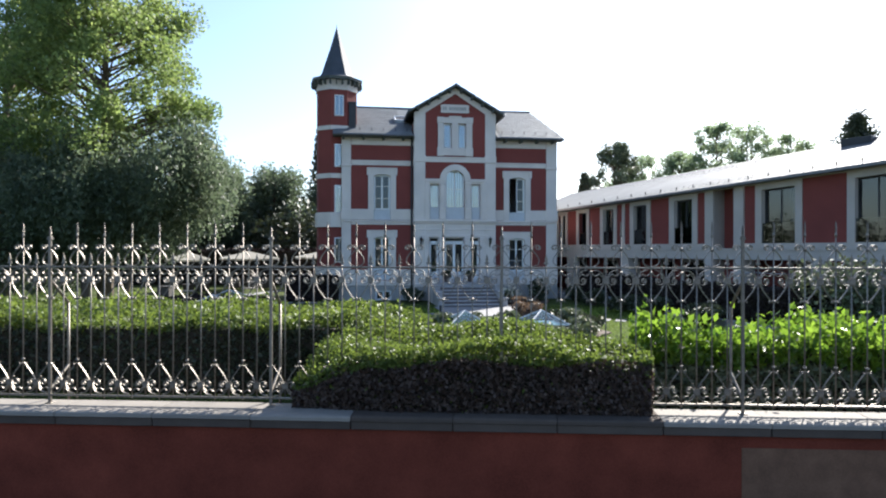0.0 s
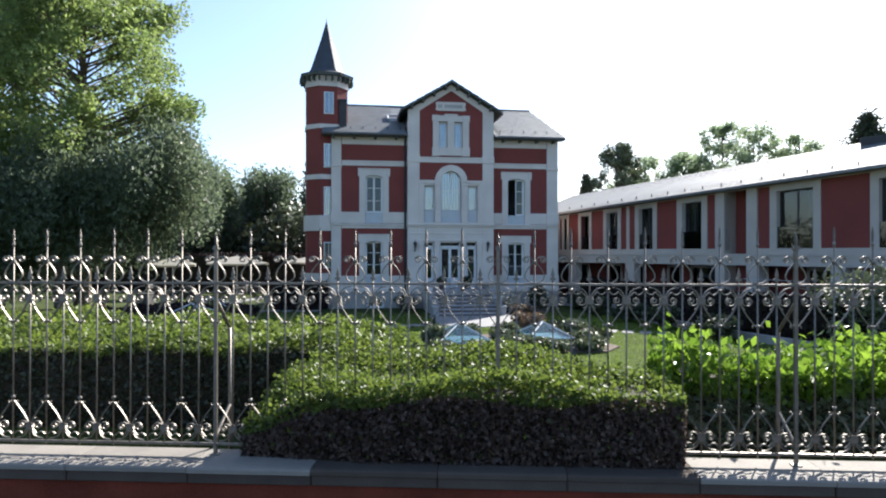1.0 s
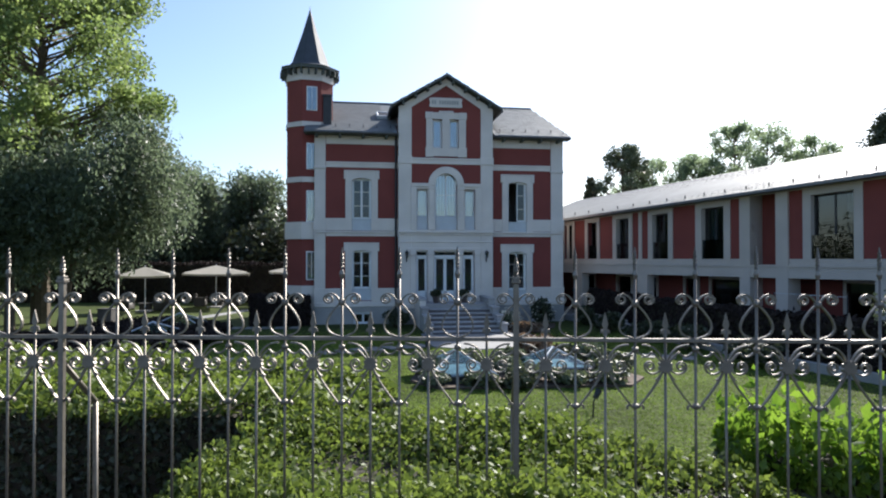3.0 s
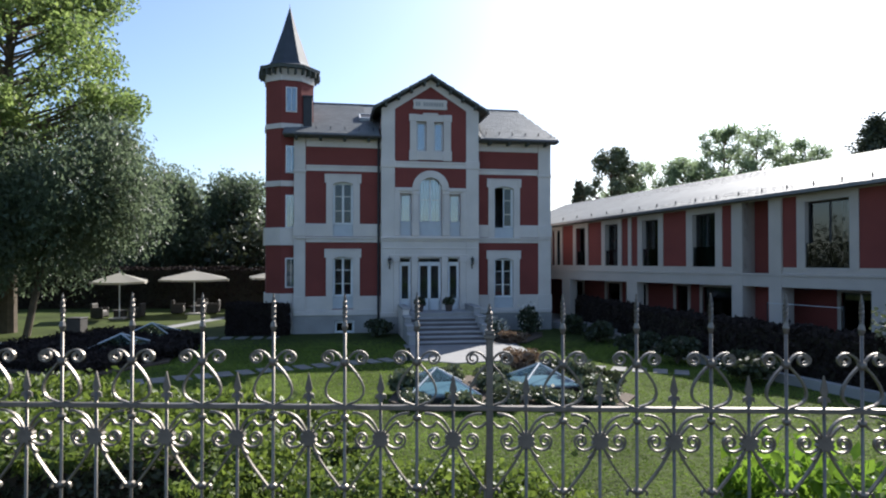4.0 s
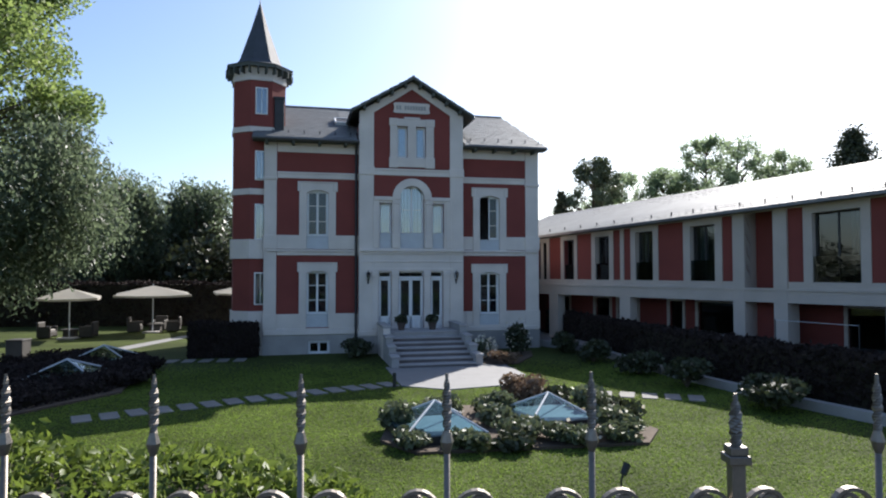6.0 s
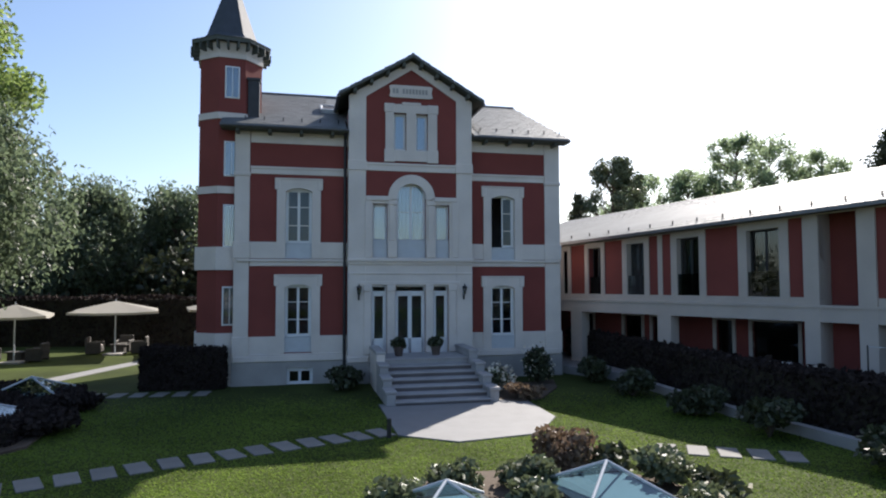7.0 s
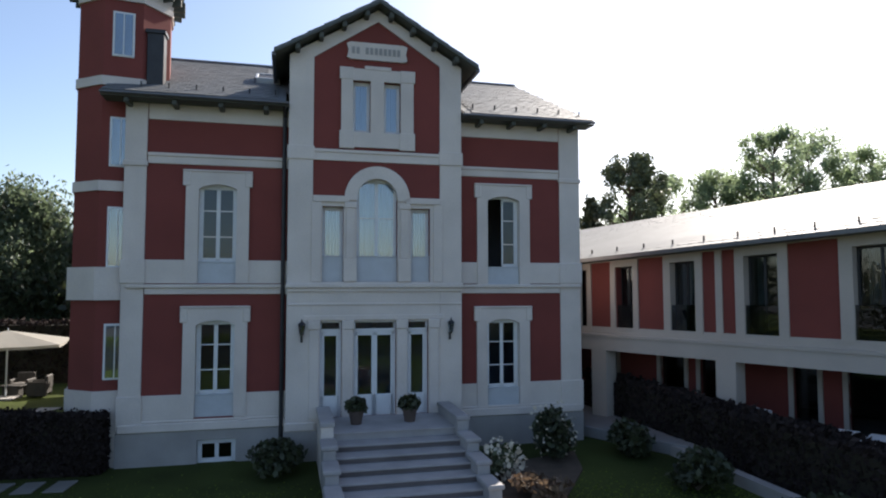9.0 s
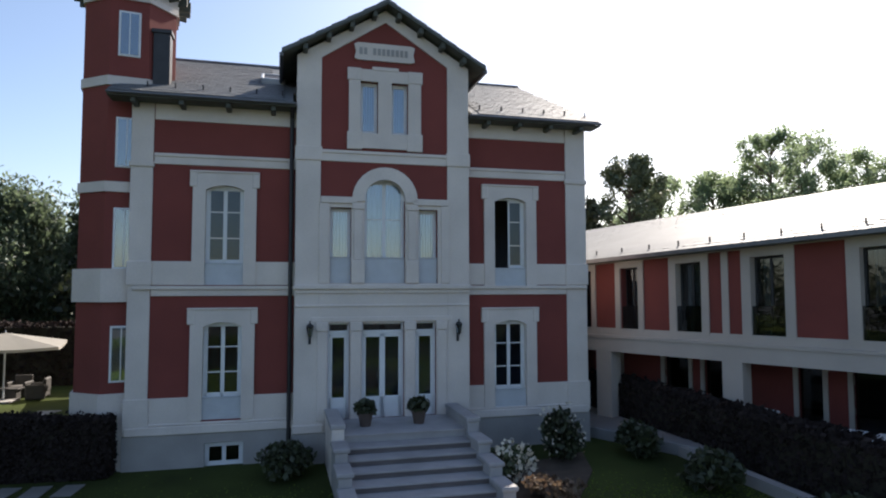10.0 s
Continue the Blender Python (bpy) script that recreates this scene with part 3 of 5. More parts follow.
def casement(name, x0, x1, z0, z1, y, parent, rows=3, panel=0.45, leaf=2, pane=GLASS, open_right=False, curtain=None, frame=PAINT, w=0.055):
    """A French window: frame, leaves with glazing bars, panes, a low panel in front."""
    win = part(name, boxes((x0, x0 + w, y, y + 0.07, z0, z1), (x1 - w, x1, y, y + 0.07, z0, z1), (x0, x1, y, y + 0.07, z1 - w, z1), (x0, x1, y, y + 0.07, z0, z0 + w), bevel=0.006), frame, parent, "white painted wooden window")
    if panel:
        part("guard_panel", boxes((x0, x1, y - 0.10, y - 0.075, z0, z0 + panel), (x0, x1, y - 0.12, y - 0.06, z0 + panel, z0 + panel + 0.03), bevel=0.004), PALE, win, "pale grey guard panel")
    lw = (x1 - x0 - 2 * w) / leaf
    for k in range(leaf):
        a = x0 + w + k * lw
        b = a + lw
        if open_right and k == 0:
            continue
        part("casement_leaf", boxes((a, a + 0.045, y + 0.01, y + 0.055, z0 + w, z1 - w), (b - 0.045, b, y + 0.01, y + 0.055, z0 + w, z1 - w), (a, b, y + 0.01, y + 0.055, z1 - w - 0.06, z1 - w), (a, b, y + 0.01, y + 0.055, z0 + w, z0 + w + 0.5 * bool(panel) + 0.06),
                                    *[(a, b, y + 0.018, y + 0.045, zz - 0.015, zz + 0.015) for zz in [z0 + panel + (z1 - z0 - panel) * r / rows for r in range(1, rows)]], bevel=0.004), frame, win)
        o = part("pane", boxes((a + 0.03, b - 0.03, y + 0.028, y + 0.034, z0 + w, z1 - w)), pane, win)
        o.visible_shadow = False
    if curtain:
        bm = bmesh.new()
        n = 26
        lo, hi = curtain
        vs = [[bm.verts.new((x0 + (x1 - x0) * i / n, y + 0.14 + 0.025 * math.sin(i * 1.7), z)) for z in (lo, hi)] for i in range(n + 1)]
        for p, q in zip(vs, vs[1:]):
            bm.faces.new((p[0], q[0], q[1], p[1]))
        bmesh.ops.solidify(bm, geom=bm.faces[:], thickness=0.004)
        part("curtain", bm, CURTAIN, win, "white gathered curtain")
    return win


for k, f in enumerate(fronts):
    surround(f)
    casement("window", *f, 0.12, villa, rows=3, panel=0.5, open_right=(k == 2), pane=GLASS)
for k, f in enumerate(pav_holes[3:6]):
    casement("window", *f, PO + 0.16, villa, rows=1 if k != 1 else 2, panel=0.62, leaf=1 if k != 1 else 2, pane=SKYPANE, curtain=(f[2], f[3]), w=0.035)
for f in pav_holes[6:]:
    casement("window", *f, PO + 0.12, villa, rows=1, panel=0, leaf=1, pane=SKYPANE, curtain=(f[2], f[3]), w=0.035)
casement("basement_window", *base_window, 0.05, villa, rows=1, panel=0)
# entrance: two narrow sidelights and a double door, each with a transom pane
for k, (x0, x1, z0, z1) in enumerate(pav_holes[:3]):
    door = part("door" if k == 1 else "sidelight", boxes((x0, x0 + 0.05, PO + 0.1, PO + 0.18, z0, z1), (x1 - 0.05, x1, PO + 0.1, PO + 0.18, z0, z1), (x0, x1, PO + 0.1, PO + 0.18, 3.03, 3.12), (x0, x1, PO + 0.1, PO + 0.18, z1 - 0.05, z1), bevel=0.006), PAINT, villa, "white painted glazed entrance")
    n = 2 if k == 1 else 1
    lw = (x1 - x0 - 0.1) / n
    for i in range(n):
        a = x0 + 0.05 + i * lw
        part("leaf", boxes((a, a + 0.07, PO + 0.11, PO + 0.16, z0, 3.03), (a + lw - 0.07, a + lw, PO + 0.11, PO + 0.16, z0, 3.03), (a, a + lw, PO + 0.11, PO + 0.16, z0, 1.5), (a, a + lw, PO + 0.11, PO + 0.16, 2.95, 3.03), bevel=0.008), PAINT, door)
        for za, zb in ((1.5, 2.95), (3.12, z1 - 0.05)):
            o = part("pane", boxes((a + 0.05, a + lw - 0.05, PO + 0.13, PO + 0.136, za, zb)), GLASS, door)
            o.visible_shadow = False
    if k == 1:
        part("door_handle", boxes((x0 + 0.38, x0 + 0.41, PO + 0.06, PO + 0.11, 1.95, 2.1), bevel=0.006), ZINC, door)

# roofs
OV, EV = 0.45, 0.55
HIP, OVR = -0.35, 0.24  # the right-hand end leans back to a shorter ridge
slope = (RIDGE - 8.66) / (RV + EV)


def roof_z(v):
    return 8.66 + (min(v, 2 * RV - v) + EV) * slope


def sheet(bm, quad, t):
    """A roof plane of four corners with thickness t."""
    a = [bm.verts.new(q) for q in quad]
    b = [bm.verts.new((q[0], q[1], q[2] - t)) for q in quad]
    bm.faces.new(a)
    bm.faces.new(b[::-1])
    for i in range(4):
        j = (i + 1) % 4
        bm.faces.new((a[j], a[i], b[i], b[j]))
    bmesh.ops.recalc_face_normals(bm, faces=bm.faces)
    return bm


bm = bmesh.new()
sheet(bm, [(XL - OV, -EV, 8.66), (PL - 0.1, -EV, 8.66), (PL - 0.1, RV, RIDGE), (XL - OV, RV, RIDGE)], 0.08)
sheet(bm, [(PR + 0.1, -EV, 8.66), (XR + OVR, -EV, 8.66), (XR + HIP, RV, RIDGE), (PR + 0.1, RV, RIDGE)], 0.08)
sheet(bm, [(PL - 0.1, 0.6, roof_z(0.6)), (PR + 0.1, 0.6, roof_z(0.6)), (PR + 0.1, RV, RIDGE), (PL - 0.1, RV, RIDGE)], 0.08)
sheet(bm, [(XL - OV, 2 * RV + EV, 8.66), (XR + OVR, 2 * RV + EV, 8.66), (XR + HIP, RV, RIDGE), (XL - OV, RV, RIDGE)], 0.08)
hip = [bm.verts.new(q) for q in ((XR + OVR, -EV, 8.66), (XR + OVR, 2 * RV + EV, 8.66), (XR + HIP, RV, RIDGE))]
bm.faces.new(hip)
roof = part("roof", bm, SLATE, villa, "grey slate roof")
part("ridge", boxes((XL - OV, XR + HIP, RV - 0.09, RV + 0.09, RIDGE - 0.03, RIDGE + 0.05), bevel=0.02), ZINC, roof)
for x0, x1 in ((XL - OV - 0.02, PL - 0.02), (PR + 0.02, XR + OVR + 0.02)):
    part("gutter", boxes((x0, x1, -EV - 0.08, -EV, 8.57, 8.64), bevel=0.025), ZINC, roof)
    part("soffit", boxes((x0 + 0.02, x1 - 0.02, -EV, 0.0, 8.54, 8.575)), ROOFWOOD, roof)
    n = max(2, round((x1 - x0) / 1.0))
    for i in range(n):
        x = x0 + 0.55 + (x1 - x0 - 1.1) * i / (n - 1)
        part("rafter_end", boxes((x - 0.06, x + 0.06, -EV + 0.06, 0.0, 8.42, 8.54), bevel=0.02), ROOFWOOD, roof)
# gabled roof over the pavilion
GA, GE, GF = 11.36, 9.86, PO - 0.40
bm = bmesh.new()
half = 2.56
for s in (-1, 1):
    sheet(bm, [(mid, GF, GA), (mid + s * half, GF, GE), (mid + s * half, 2.6, GE), (mid, 4.4, GA)], 0.07)
gable_roof = part("gable_roof", bm, SLATE, villa, "grey slate gable roof")
bm = bmesh.new()
ring(bm, [(mid - half, GE - 0.11), (mid, GA - 0.125), (mid + half, GE - 0.11)], [(mid - half, GE - 0.06), (mid, GA - 0.06), (mid + half, GE - 0.06)], GF + 0.004, GF + 0.05)
part("bargeboard", bm, ROOFWOOD, gable_roof, "dark wooden bargeboard")
for s in (-1, 1):
    bm = bmesh.new()
    sheet(bm, [(mid, GF + 0.05, GA - 0.085), (mid + s * half, GF + 0.05, GE - 0.085), (mid + s * half, 2.5, GE - 0.085), (mid, 4.0, GA - 0.085)], 0.03)
    part("boarding", bm, ROOFWOOD, gable_roof)
    for f in (0.12, 0.34, 0.56, 0.78):
        x, z = mid + s * half * f, GA - 0.115 - (GA - GE) * f
        part("purlin_end", boxes((x - 0.06, x + 0.06, GF + 0.06, PO, z - 0.16, z - 0.0), bevel=0.02), ROOFWOOD, gable_roof)
    part("verge_gutter", boxes((mid + s * half - 0.05, mid + s * half + 0.05, GF + 0.05, 2.4, GE - 0.17, GE - 0.06), bevel=0.02), ZINC, gable_roof)
# snow hooks near the eaves
hook = None
for x in [XL + 0.3 + 0.62 * i for i in range(6)] + [PR + 0.45 + 0.62 * i for i in range(6)]:
    m = pose(x, -0.05, roof_z(-0.05))
    if hook is None:
        hook = part("snow_hook", boxes((-0.016, 0.016, 0.0, 0.03, 0, 0.15), (-0.016, 0.016, 0.0, 0.22, 0.03, 0.06)), BLACKMETAL, roof)
        hook.matrix_basis = m
    else:
        again(hook, m)
chim = part("chimney", boxes((-4.98, -4.60, 0.25, 0.62, 8.9, 10.42), (-5.02, -4.56, 0.21, 0.66, 10.36, 10.46), bevel=0.01), BLACKMETAL, roof, "tall dark metal chimney")
skyl = part("skylight", boxes((-2.5, -1.85, -0.4, -0.33, 0.0, 0.16), (-2.5, -1.85, 0.33, 0.4, 0.0, 0.16), (-2.5, -2.43, -0.4, 0.4, 0.0, 0.16), (-1.92, -1.85, -0.4, 0.4, 0.0, 0.16), bevel=0.01), PALE, roof, "small roof window")
part("pane", boxes((-2.44, -1.91, -0.34, 0.34, 0.1, 0.13)), BLACKMETAL, skyl)
skyl.matrix_basis = pose(0, 1.75, roof_z(1.75), math.degrees(math.atan(slope)), 0, 0)
# Added block standing in for the sloping left end of the roof.
part("slate_clad_stack", boxes((-5.72, -5.06, 0.5, 1.3, 8.9, 10.3), (-5.76, -5.02, 0.46, 1.34, 10.22, 10.32), bevel=0.01), SLATE, roof, "grey slate block in place of the roof end")
# Pale bands added on the unseen flank for the same bounce light.
for z0, z1 in ((0.78, 1.62), (3.98, 4.8), (7.10, 7.36), (8.16, 8.6)):
    white("flank_band", boxes((XR - 0.01, XR + 0.035, 0.0, DEEP, z0, z1), bevel=0.008))
# downpipe
part("downpipe", tube(tube(bmesh.new(), (PL - 0.12, -0.09, 0.1), (PL - 0.12, -0.09, 8.4), 0.05, 0.05), (PL - 0.12, -0.09, 8.4), (PL - 0.12, -0.5, 8.56), 0.05, 0.05), BLACKMETAL, villa)

# octagonal corner tower
TC = (-5.63, 1.15)
tower = thing("tower", VILLA @ pose(TC[0], TC[1], 0, 0, 0, -14), "octagonal red stair tower with white bands and pointed slate spire", "tower")


def eight(r, z0, z1, r1=None):
    return lathe(bmesh.new(), [(r, z0), (r1 or r, z1)], 8)


part("shaft", eight(1.10, 1.0, 11.2), RED, tower, "dark red stucco")
for z0, z1, r in ((0.0, 1.0, 1.2), (1.0, 1.75, 1.17), (3.85, 4.62, 1.20), (6.42, 6.66, 1.15), (8.95, 9.17, 1.15), (11.05, 11.2, 1.15)):
    part("band", eight(r, z0, z1), WHITE, tower, "off-white render band")
part("neck", eight(1.12, 11.2, 11.6, 1.2), WHITE, tower)
for i in range(24):
    a = 2 * math.pi * i / 24
    m = Matrix.Translation((1.20 * math.cos(a), 1.20 * math.sin(a), 11.43)) @ Matrix.Rotation(a, 4, "Z")
    if i:
        again(corbel, m)
    else:
        corbel = part("corbel", boxes((-0.16, 0.16, -0.03, 0.03, -0.12, 0.15), bevel=0.012), ROOFWOOD, tower, "dark wooden corbel")
        corbel.matrix_basis = m
part("cornice", eight(1.40, 11.57, 11.72), ROOFWOOD, tower)
part("spire", lathe(bmesh.new(), [(1.42, 11.70), (1.02, 11.86), (0.90, 12.0), (0.68, 12.62), (0.37, 13.5), (0.03, 14.6)], 8), SPIRE, tower, "dark slate spire")
part("finial", tube(bmesh.new(), (0, 0, 14.55), (0, 0, 14.8), 0.03, 0.01), ZINC, tower)
face = 1.10 * math.cos(math.pi / 8)
for z0, z1 in ((2.05, 3.25), (4.66, 6.0), (7.05, 8.15), (9.72, 10.72)):
    win = part("tower_window", boxes((face - 0.06, face + 0.03, -0.24, 0.24, z0 - 0.05, z1 + 0.05), bevel=0.01), PAINT, tower, "white framed tower window")
    part("dark_backing", boxes((face + 0.03, face + 0.033, -0.19, 0.19, z0, z1)), ROOM, win)
    part("pane", boxes((face + 0.036, face + 0.04, -0.19, 0.19, z0, z1)), SKYPANE, win)
    part("glazing_bar", boxes((face + 0.03, face + 0.048, -0.012, 0.012, z0, z1)), PAINT, win)
    win.matrix_basis = pose(0, 0, 0, 0, 0, -67.5)

# stair in front of the entrance
stair = thing("entrance_stair", VILLA @ pose(0.78, PO, 0), "granite entrance steps with stepped side walls", "stairs")
SW, TOP, N = 1.36, 0.98, 7
part("landing", boxes((-SW, SW, -1.75, -0.07, 0.0, TOP), (-SW, SW, -1.8, -0.07, TOP, TOP + 0.03), bevel=0.006), GRANITE, stair)
for i in range(N - 1):
    z = TOP * (N - 1 - i) / N
    y = -1.75 - 0.42 * i
    # The shade below each nosing is put into the riser's colour.
    part("step", boxes((-SW, SW, y - 0.42, y, 0.0, z - 0.04)), SHADED_RISER, stair, "granite riser, shade in its colour")
    part("tread", boxes((-SW - 0.02, SW + 0.02, y - 0.46, y, z - 0.045, z), bevel=0.008), GRANITE, stair)
for s in (-1, 1):
    a, b = sorted((s * SW, s * (SW + 0.26)))
    part("parapet", boxes((a, b, -1.95, -0.07, 0.0, TOP + 0.22)), WHITE if s < 0 else GRANITE, stair, "rendered parapet")
    part("parapet_coping", boxes((a - 0.03, b + 0.03, -1.98, -0.07, TOP + 0.2, TOP + 0.3), bevel=0.015), GRANITE, stair)
    for i, (y, h) in enumerate(((-2.45, 0.97), (-3.2, 0.70), (-3.95, 0.44))):
        part("stepped_pier", boxes((a, b, y - 0.3, y + 0.58, 0, h - 0.09), bevel=0.01), GRANITE, stair)
        part("pier_cap", boxes((a - 0.04, b + 0.04, y - 0.34, y + 0.42, h - 0.09, h), bevel=0.02), GRANITE, stair)


def lantern(x):
    t = thing("wall_lantern", VILLA @ pose(x, PO - 0.04, 3.1), "dark metal wall lantern with glass sides", "lamp", "entrance lanterns")
    part("bracket", boxes((-0.03, 0.03, -0.03, 0.0, -0.28, 0.2), (-0.015, 0.015, -0.16, 0.0, -0.12, -0.09), bevel=0.005), BLACKMETAL, t)
    part("body", lathe(bmesh.new(), [(0.03, -0.1), (0.05, -0.08), (0.085, 0.13), (0.02, 0.16)], 6, (0, -0.15)), DARKGLASS, t)
    part("cap", lathe(bmesh.new(), [(0.1, 0.14), (0.06, 0.2), (0.02, 0.22), (0.015, 0.28)], 6, (0, -0.15)), BLACKMETAL, t)


lantern(-1.23)
lantern(2.45)


# ---- modern wing ----
W0 = Vector((7.72, 36.1, 0))
WING = Matrix.Translation(W0) @ pose(0, 0, 0, 0, 0, math.degrees(math.atan2(-0.825, 0.565)))
wing = thing("hotel_wing", WING, "long two-storey red and white wing with slate roof and colonnade", "building")
S0, S1 = -4.0, 24.0


def rise(s, z):
    """The eaves climb slightly along the wing."""
    return z if z < 2.95 else 2.9 + (z - 2.9) * (1 + 0.023 * (s - 7))


def wbox(bm, x0, x1, y0, y1, z0, z1, bevel=0.0):
    first = len(bm.verts)
    box(bm, x0, x1, y0, y1, z0, z1, bevel=bevel)
    bm.verts.ensure_lookup_table()
    for v in bm.verts[first:] if not bevel else []:
        v.co.z = rise(v.co.x, v.co.z)
    return bm


def wboxes(*rows):
    bm = bmesh.new()
    for r in rows:
        wbox(bm, *r)
    return bm


wins = [(-3.3, -2.4), (-1.75, -0.9), (-0.19, 0.75), (1.56, 2.70), (3.57, 4.85), (5.95, 7.50), (10.3, 12.27), (13.95, 15.9), (18.4, 20.4)]
recess = [(8.35, 9.35), (16.6, 17.6)]
WT, WB = 5.12, 2.95
bm = bmesh.new()
walling(bm, S0, S1, 2.9, 5.42, [(a + 0.2, b - 0.2, WB, WT) for a, b in wins] + [(a, b, 2.9, 5.42) for a, b in recess], 0.0, 0.35)
for v in bm.verts:
    v.co.z = rise(v.co.x, v.co.z)
part("wall", bm, RED, wing, "dark red stucco")
for a, b in recess:
    part("recess_wall", wboxes((a, b, 0.8, 0.9, 0.0, 5.42)), RED, wing)
part("back_wall", wboxes((S0, S1, 7.6, 8.0, 0, 5.42), (S0 - 0.3, S0, 0, 8, 0, 5.42), (S1, S1 + 0.3, 0, 8, 0, 5.42)), WING_SHADE_WHITE, wing)
part("upper_floor", boxes((S0, S1, 0.35, 7.6, 2.3, 2.6)), ROOM, wing)
part("room_partition", wboxes((S0, S1, 3.2, 3.3, 2.6, 5.42)), ROOM, wing)
part("belt", boxes((S0, S1, -0.10, 0.35, 2.25, 2.72), (S0, S1, -0.14, 0.3, 2.66, 2.74)), WING_SHADE_WHITE, wing, "white floor band")
part("sill_band", wboxes((S0, 8.35, -0.03, 0.0, 2.74, 2.96), (9.35, 16.6, -0.03, 0.0, 2.74, 2.96), (17.6, S1, -0.03, 0.0, 2.74, 2.96)), WING_SHADE_WHITE, wing)
part("frieze", wboxes((S0, S1, -0.05, 0.0, 5.30, 5.42)), WING_SHADE_WHITE, wing)
for a, b in wins:
    w = min(0.28, (b - a) * 0.18)
    part("window_surround", wboxes((a, a + w, -0.05, 0.34, 2.9, 5.30), (b - w, b, -0.05, 0.34, 2.9, 5.30), (a + w, b - w, -0.05, 0.34, WT - 0.04, 5.30)), WING_SHADE_WHITE, wing, "white render surround")
    win = part("window", wboxes((a + w, a + w + 0.05, 0.24, 0.3, 2.9, WT), (b - w - 0.05, b - w, 0.24, 0.3, 2.9, WT), ((a + b) / 2 - 0.03, (a + b) / 2 + 0.03, 0.24, 0.3, 2.9, WT), (a + w, b - w, 0.24, 0.3, WT - 0.1, WT - 0.04)), BLACKMETAL, wing, "dark framed window")
    o = part("pane", wboxes((a + w, b - w, 0.265, 0.272, 2.9, WT - 0.05)), DARKGLASS, win)
    o.visible_shadow = False
    part("balustrade_glass", wboxes((a + w, b - w, 0.02, 0.03, 2.95, 3.75)), DARKGLASS, win, "glass guard")
for a, b in ((7.93, 8.35), (9.35, 9.8), (16.2, 16.6), (17.6, 18.0)):
    part("pilaster", wboxes((a, b, -0.12, 0.8, 0.0, 5.36)), WING_SHADE_WHITE, wing)
for x in (-1.35, 3.14):
    part("strip", wboxes((x - 0.09, x + 0.09, -0.04, 0.0, 2.96, 5.3)), WING_SHADE_WHITE, wing)
for x in (-2.9, -0.6, 3.3, 12.9, 14.9, 20.0, 22.5):
    part("column", boxes((x - 0.26, x + 0.26, -0.1, 0.4, 0.0, 2.27)), WING_SHADE_WHITE, wing, "square white column")
# ground floor set back under the upper storey
gw = [(-2.2, -1.4), (0.2, 1.0), (1.5, 2.5), (4.1, 4.7), (5.4, 6.9), (10.9, 12.3), (13.6, 14.6), (18.6, 20.4)]
bm = bmesh.new()
walling(bm, S0, S1, 0.0, 2.3, [(a, b, 0.1, 2.05) for a, b in gw], 2.0, 2.3)
part("ground_floor_wall", bm, RED, wing)
for a, b in gw:
    win = part("terrace_door", boxes((a - 0.12, a, 1.95, 2.1, 0.0, 2.15), (b, b + 0.12, 1.95, 2.1, 0.0, 2.15), (a - 0.12, b + 0.12, 1.95, 2.1, 2.05, 2.18)), WING_SHADE_WHITE, wing)
    part("pane", boxes((a, b, 2.14, 2.15, 0.1, 2.05)), DARKGLASS, win)
bm = bmesh.new()
sheet(bm, [(S0 - 0.5, -0.55, rise(S0, 5.42)), (S1 + 0.5, -0.55, rise(S1, 5.42)), (S1 + 0.5, 4.0, rise(S1, 5.42) + 1.75), (S0 - 0.5, 4.0, rise(S0, 5.42) + 1.6)], 0.07)
sheet(bm, [(S0 - 0.5, 8.5, rise(S0, 5.42)), (S1 + 0.5, 8.5, rise(S1, 5.42)), (S1 + 0.5, 4.0, rise(S1, 5.42) + 1.75), (S0 - 0.5, 4.0, rise(S0, 5.42) + 1.6)], 0.07)
wroof = part("roof", bm, SLATE, wing, "grey slate roof")
bm = bmesh.new()
sheet(bm, [(S0 - 0.5, -0.64, rise(S0, 5.42) + 0.01), (S1 + 0.5, -0.64, rise(S1, 5.42) + 0.01), (S1 + 0.5, -0.54, rise(S1, 5.42) + 0.01), (S0 - 0.5, -0.54, rise(S0, 5.42) + 0.01)], 0.11)
part("gutter", bm, ZINC, wroof)
bm = bmesh.new()
sheet(bm, [(S0, -0.5, rise(S0, 5.42) - 0.06), (S1, -0.5, rise(S1, 5.42) - 0.06), (S1, 0.3, rise(S1, 5.42) - 0.04), (S0, 0.3, rise(S0, 5.42) - 0.04)], 0.03)
part("soffit", bm, ROOFWOOD, wroof)
for i in range(30):
    s = S0 + 0.5 + i * 0.9
    m = pose(s, -0.1, rise(s, 5.42) + 0.155)
    if i == 0:
        hook2 = part("snow_hook", boxes((-0.018, 0.018, 0.0, 0.03, 0, 0.16), (-0.018, 0.018, 0.0, 0.22, 0.03, 0.06)), BLACKMETAL, wroof)
        hook2.matrix_basis = m
    else:
        again(hook2, m)
part("roof_vent", boxes((12.3, 13.5, 3.2, 4.2, 7.0, 7.5), bevel=0.02), BLACKMETAL, wroof)


# terrace before the wing
part("terrace", boxes((S0, S1, -1.6, 2.0, 0.0, 0.3), bevel=0.02), PAVE, wing, "pale paved terrace")
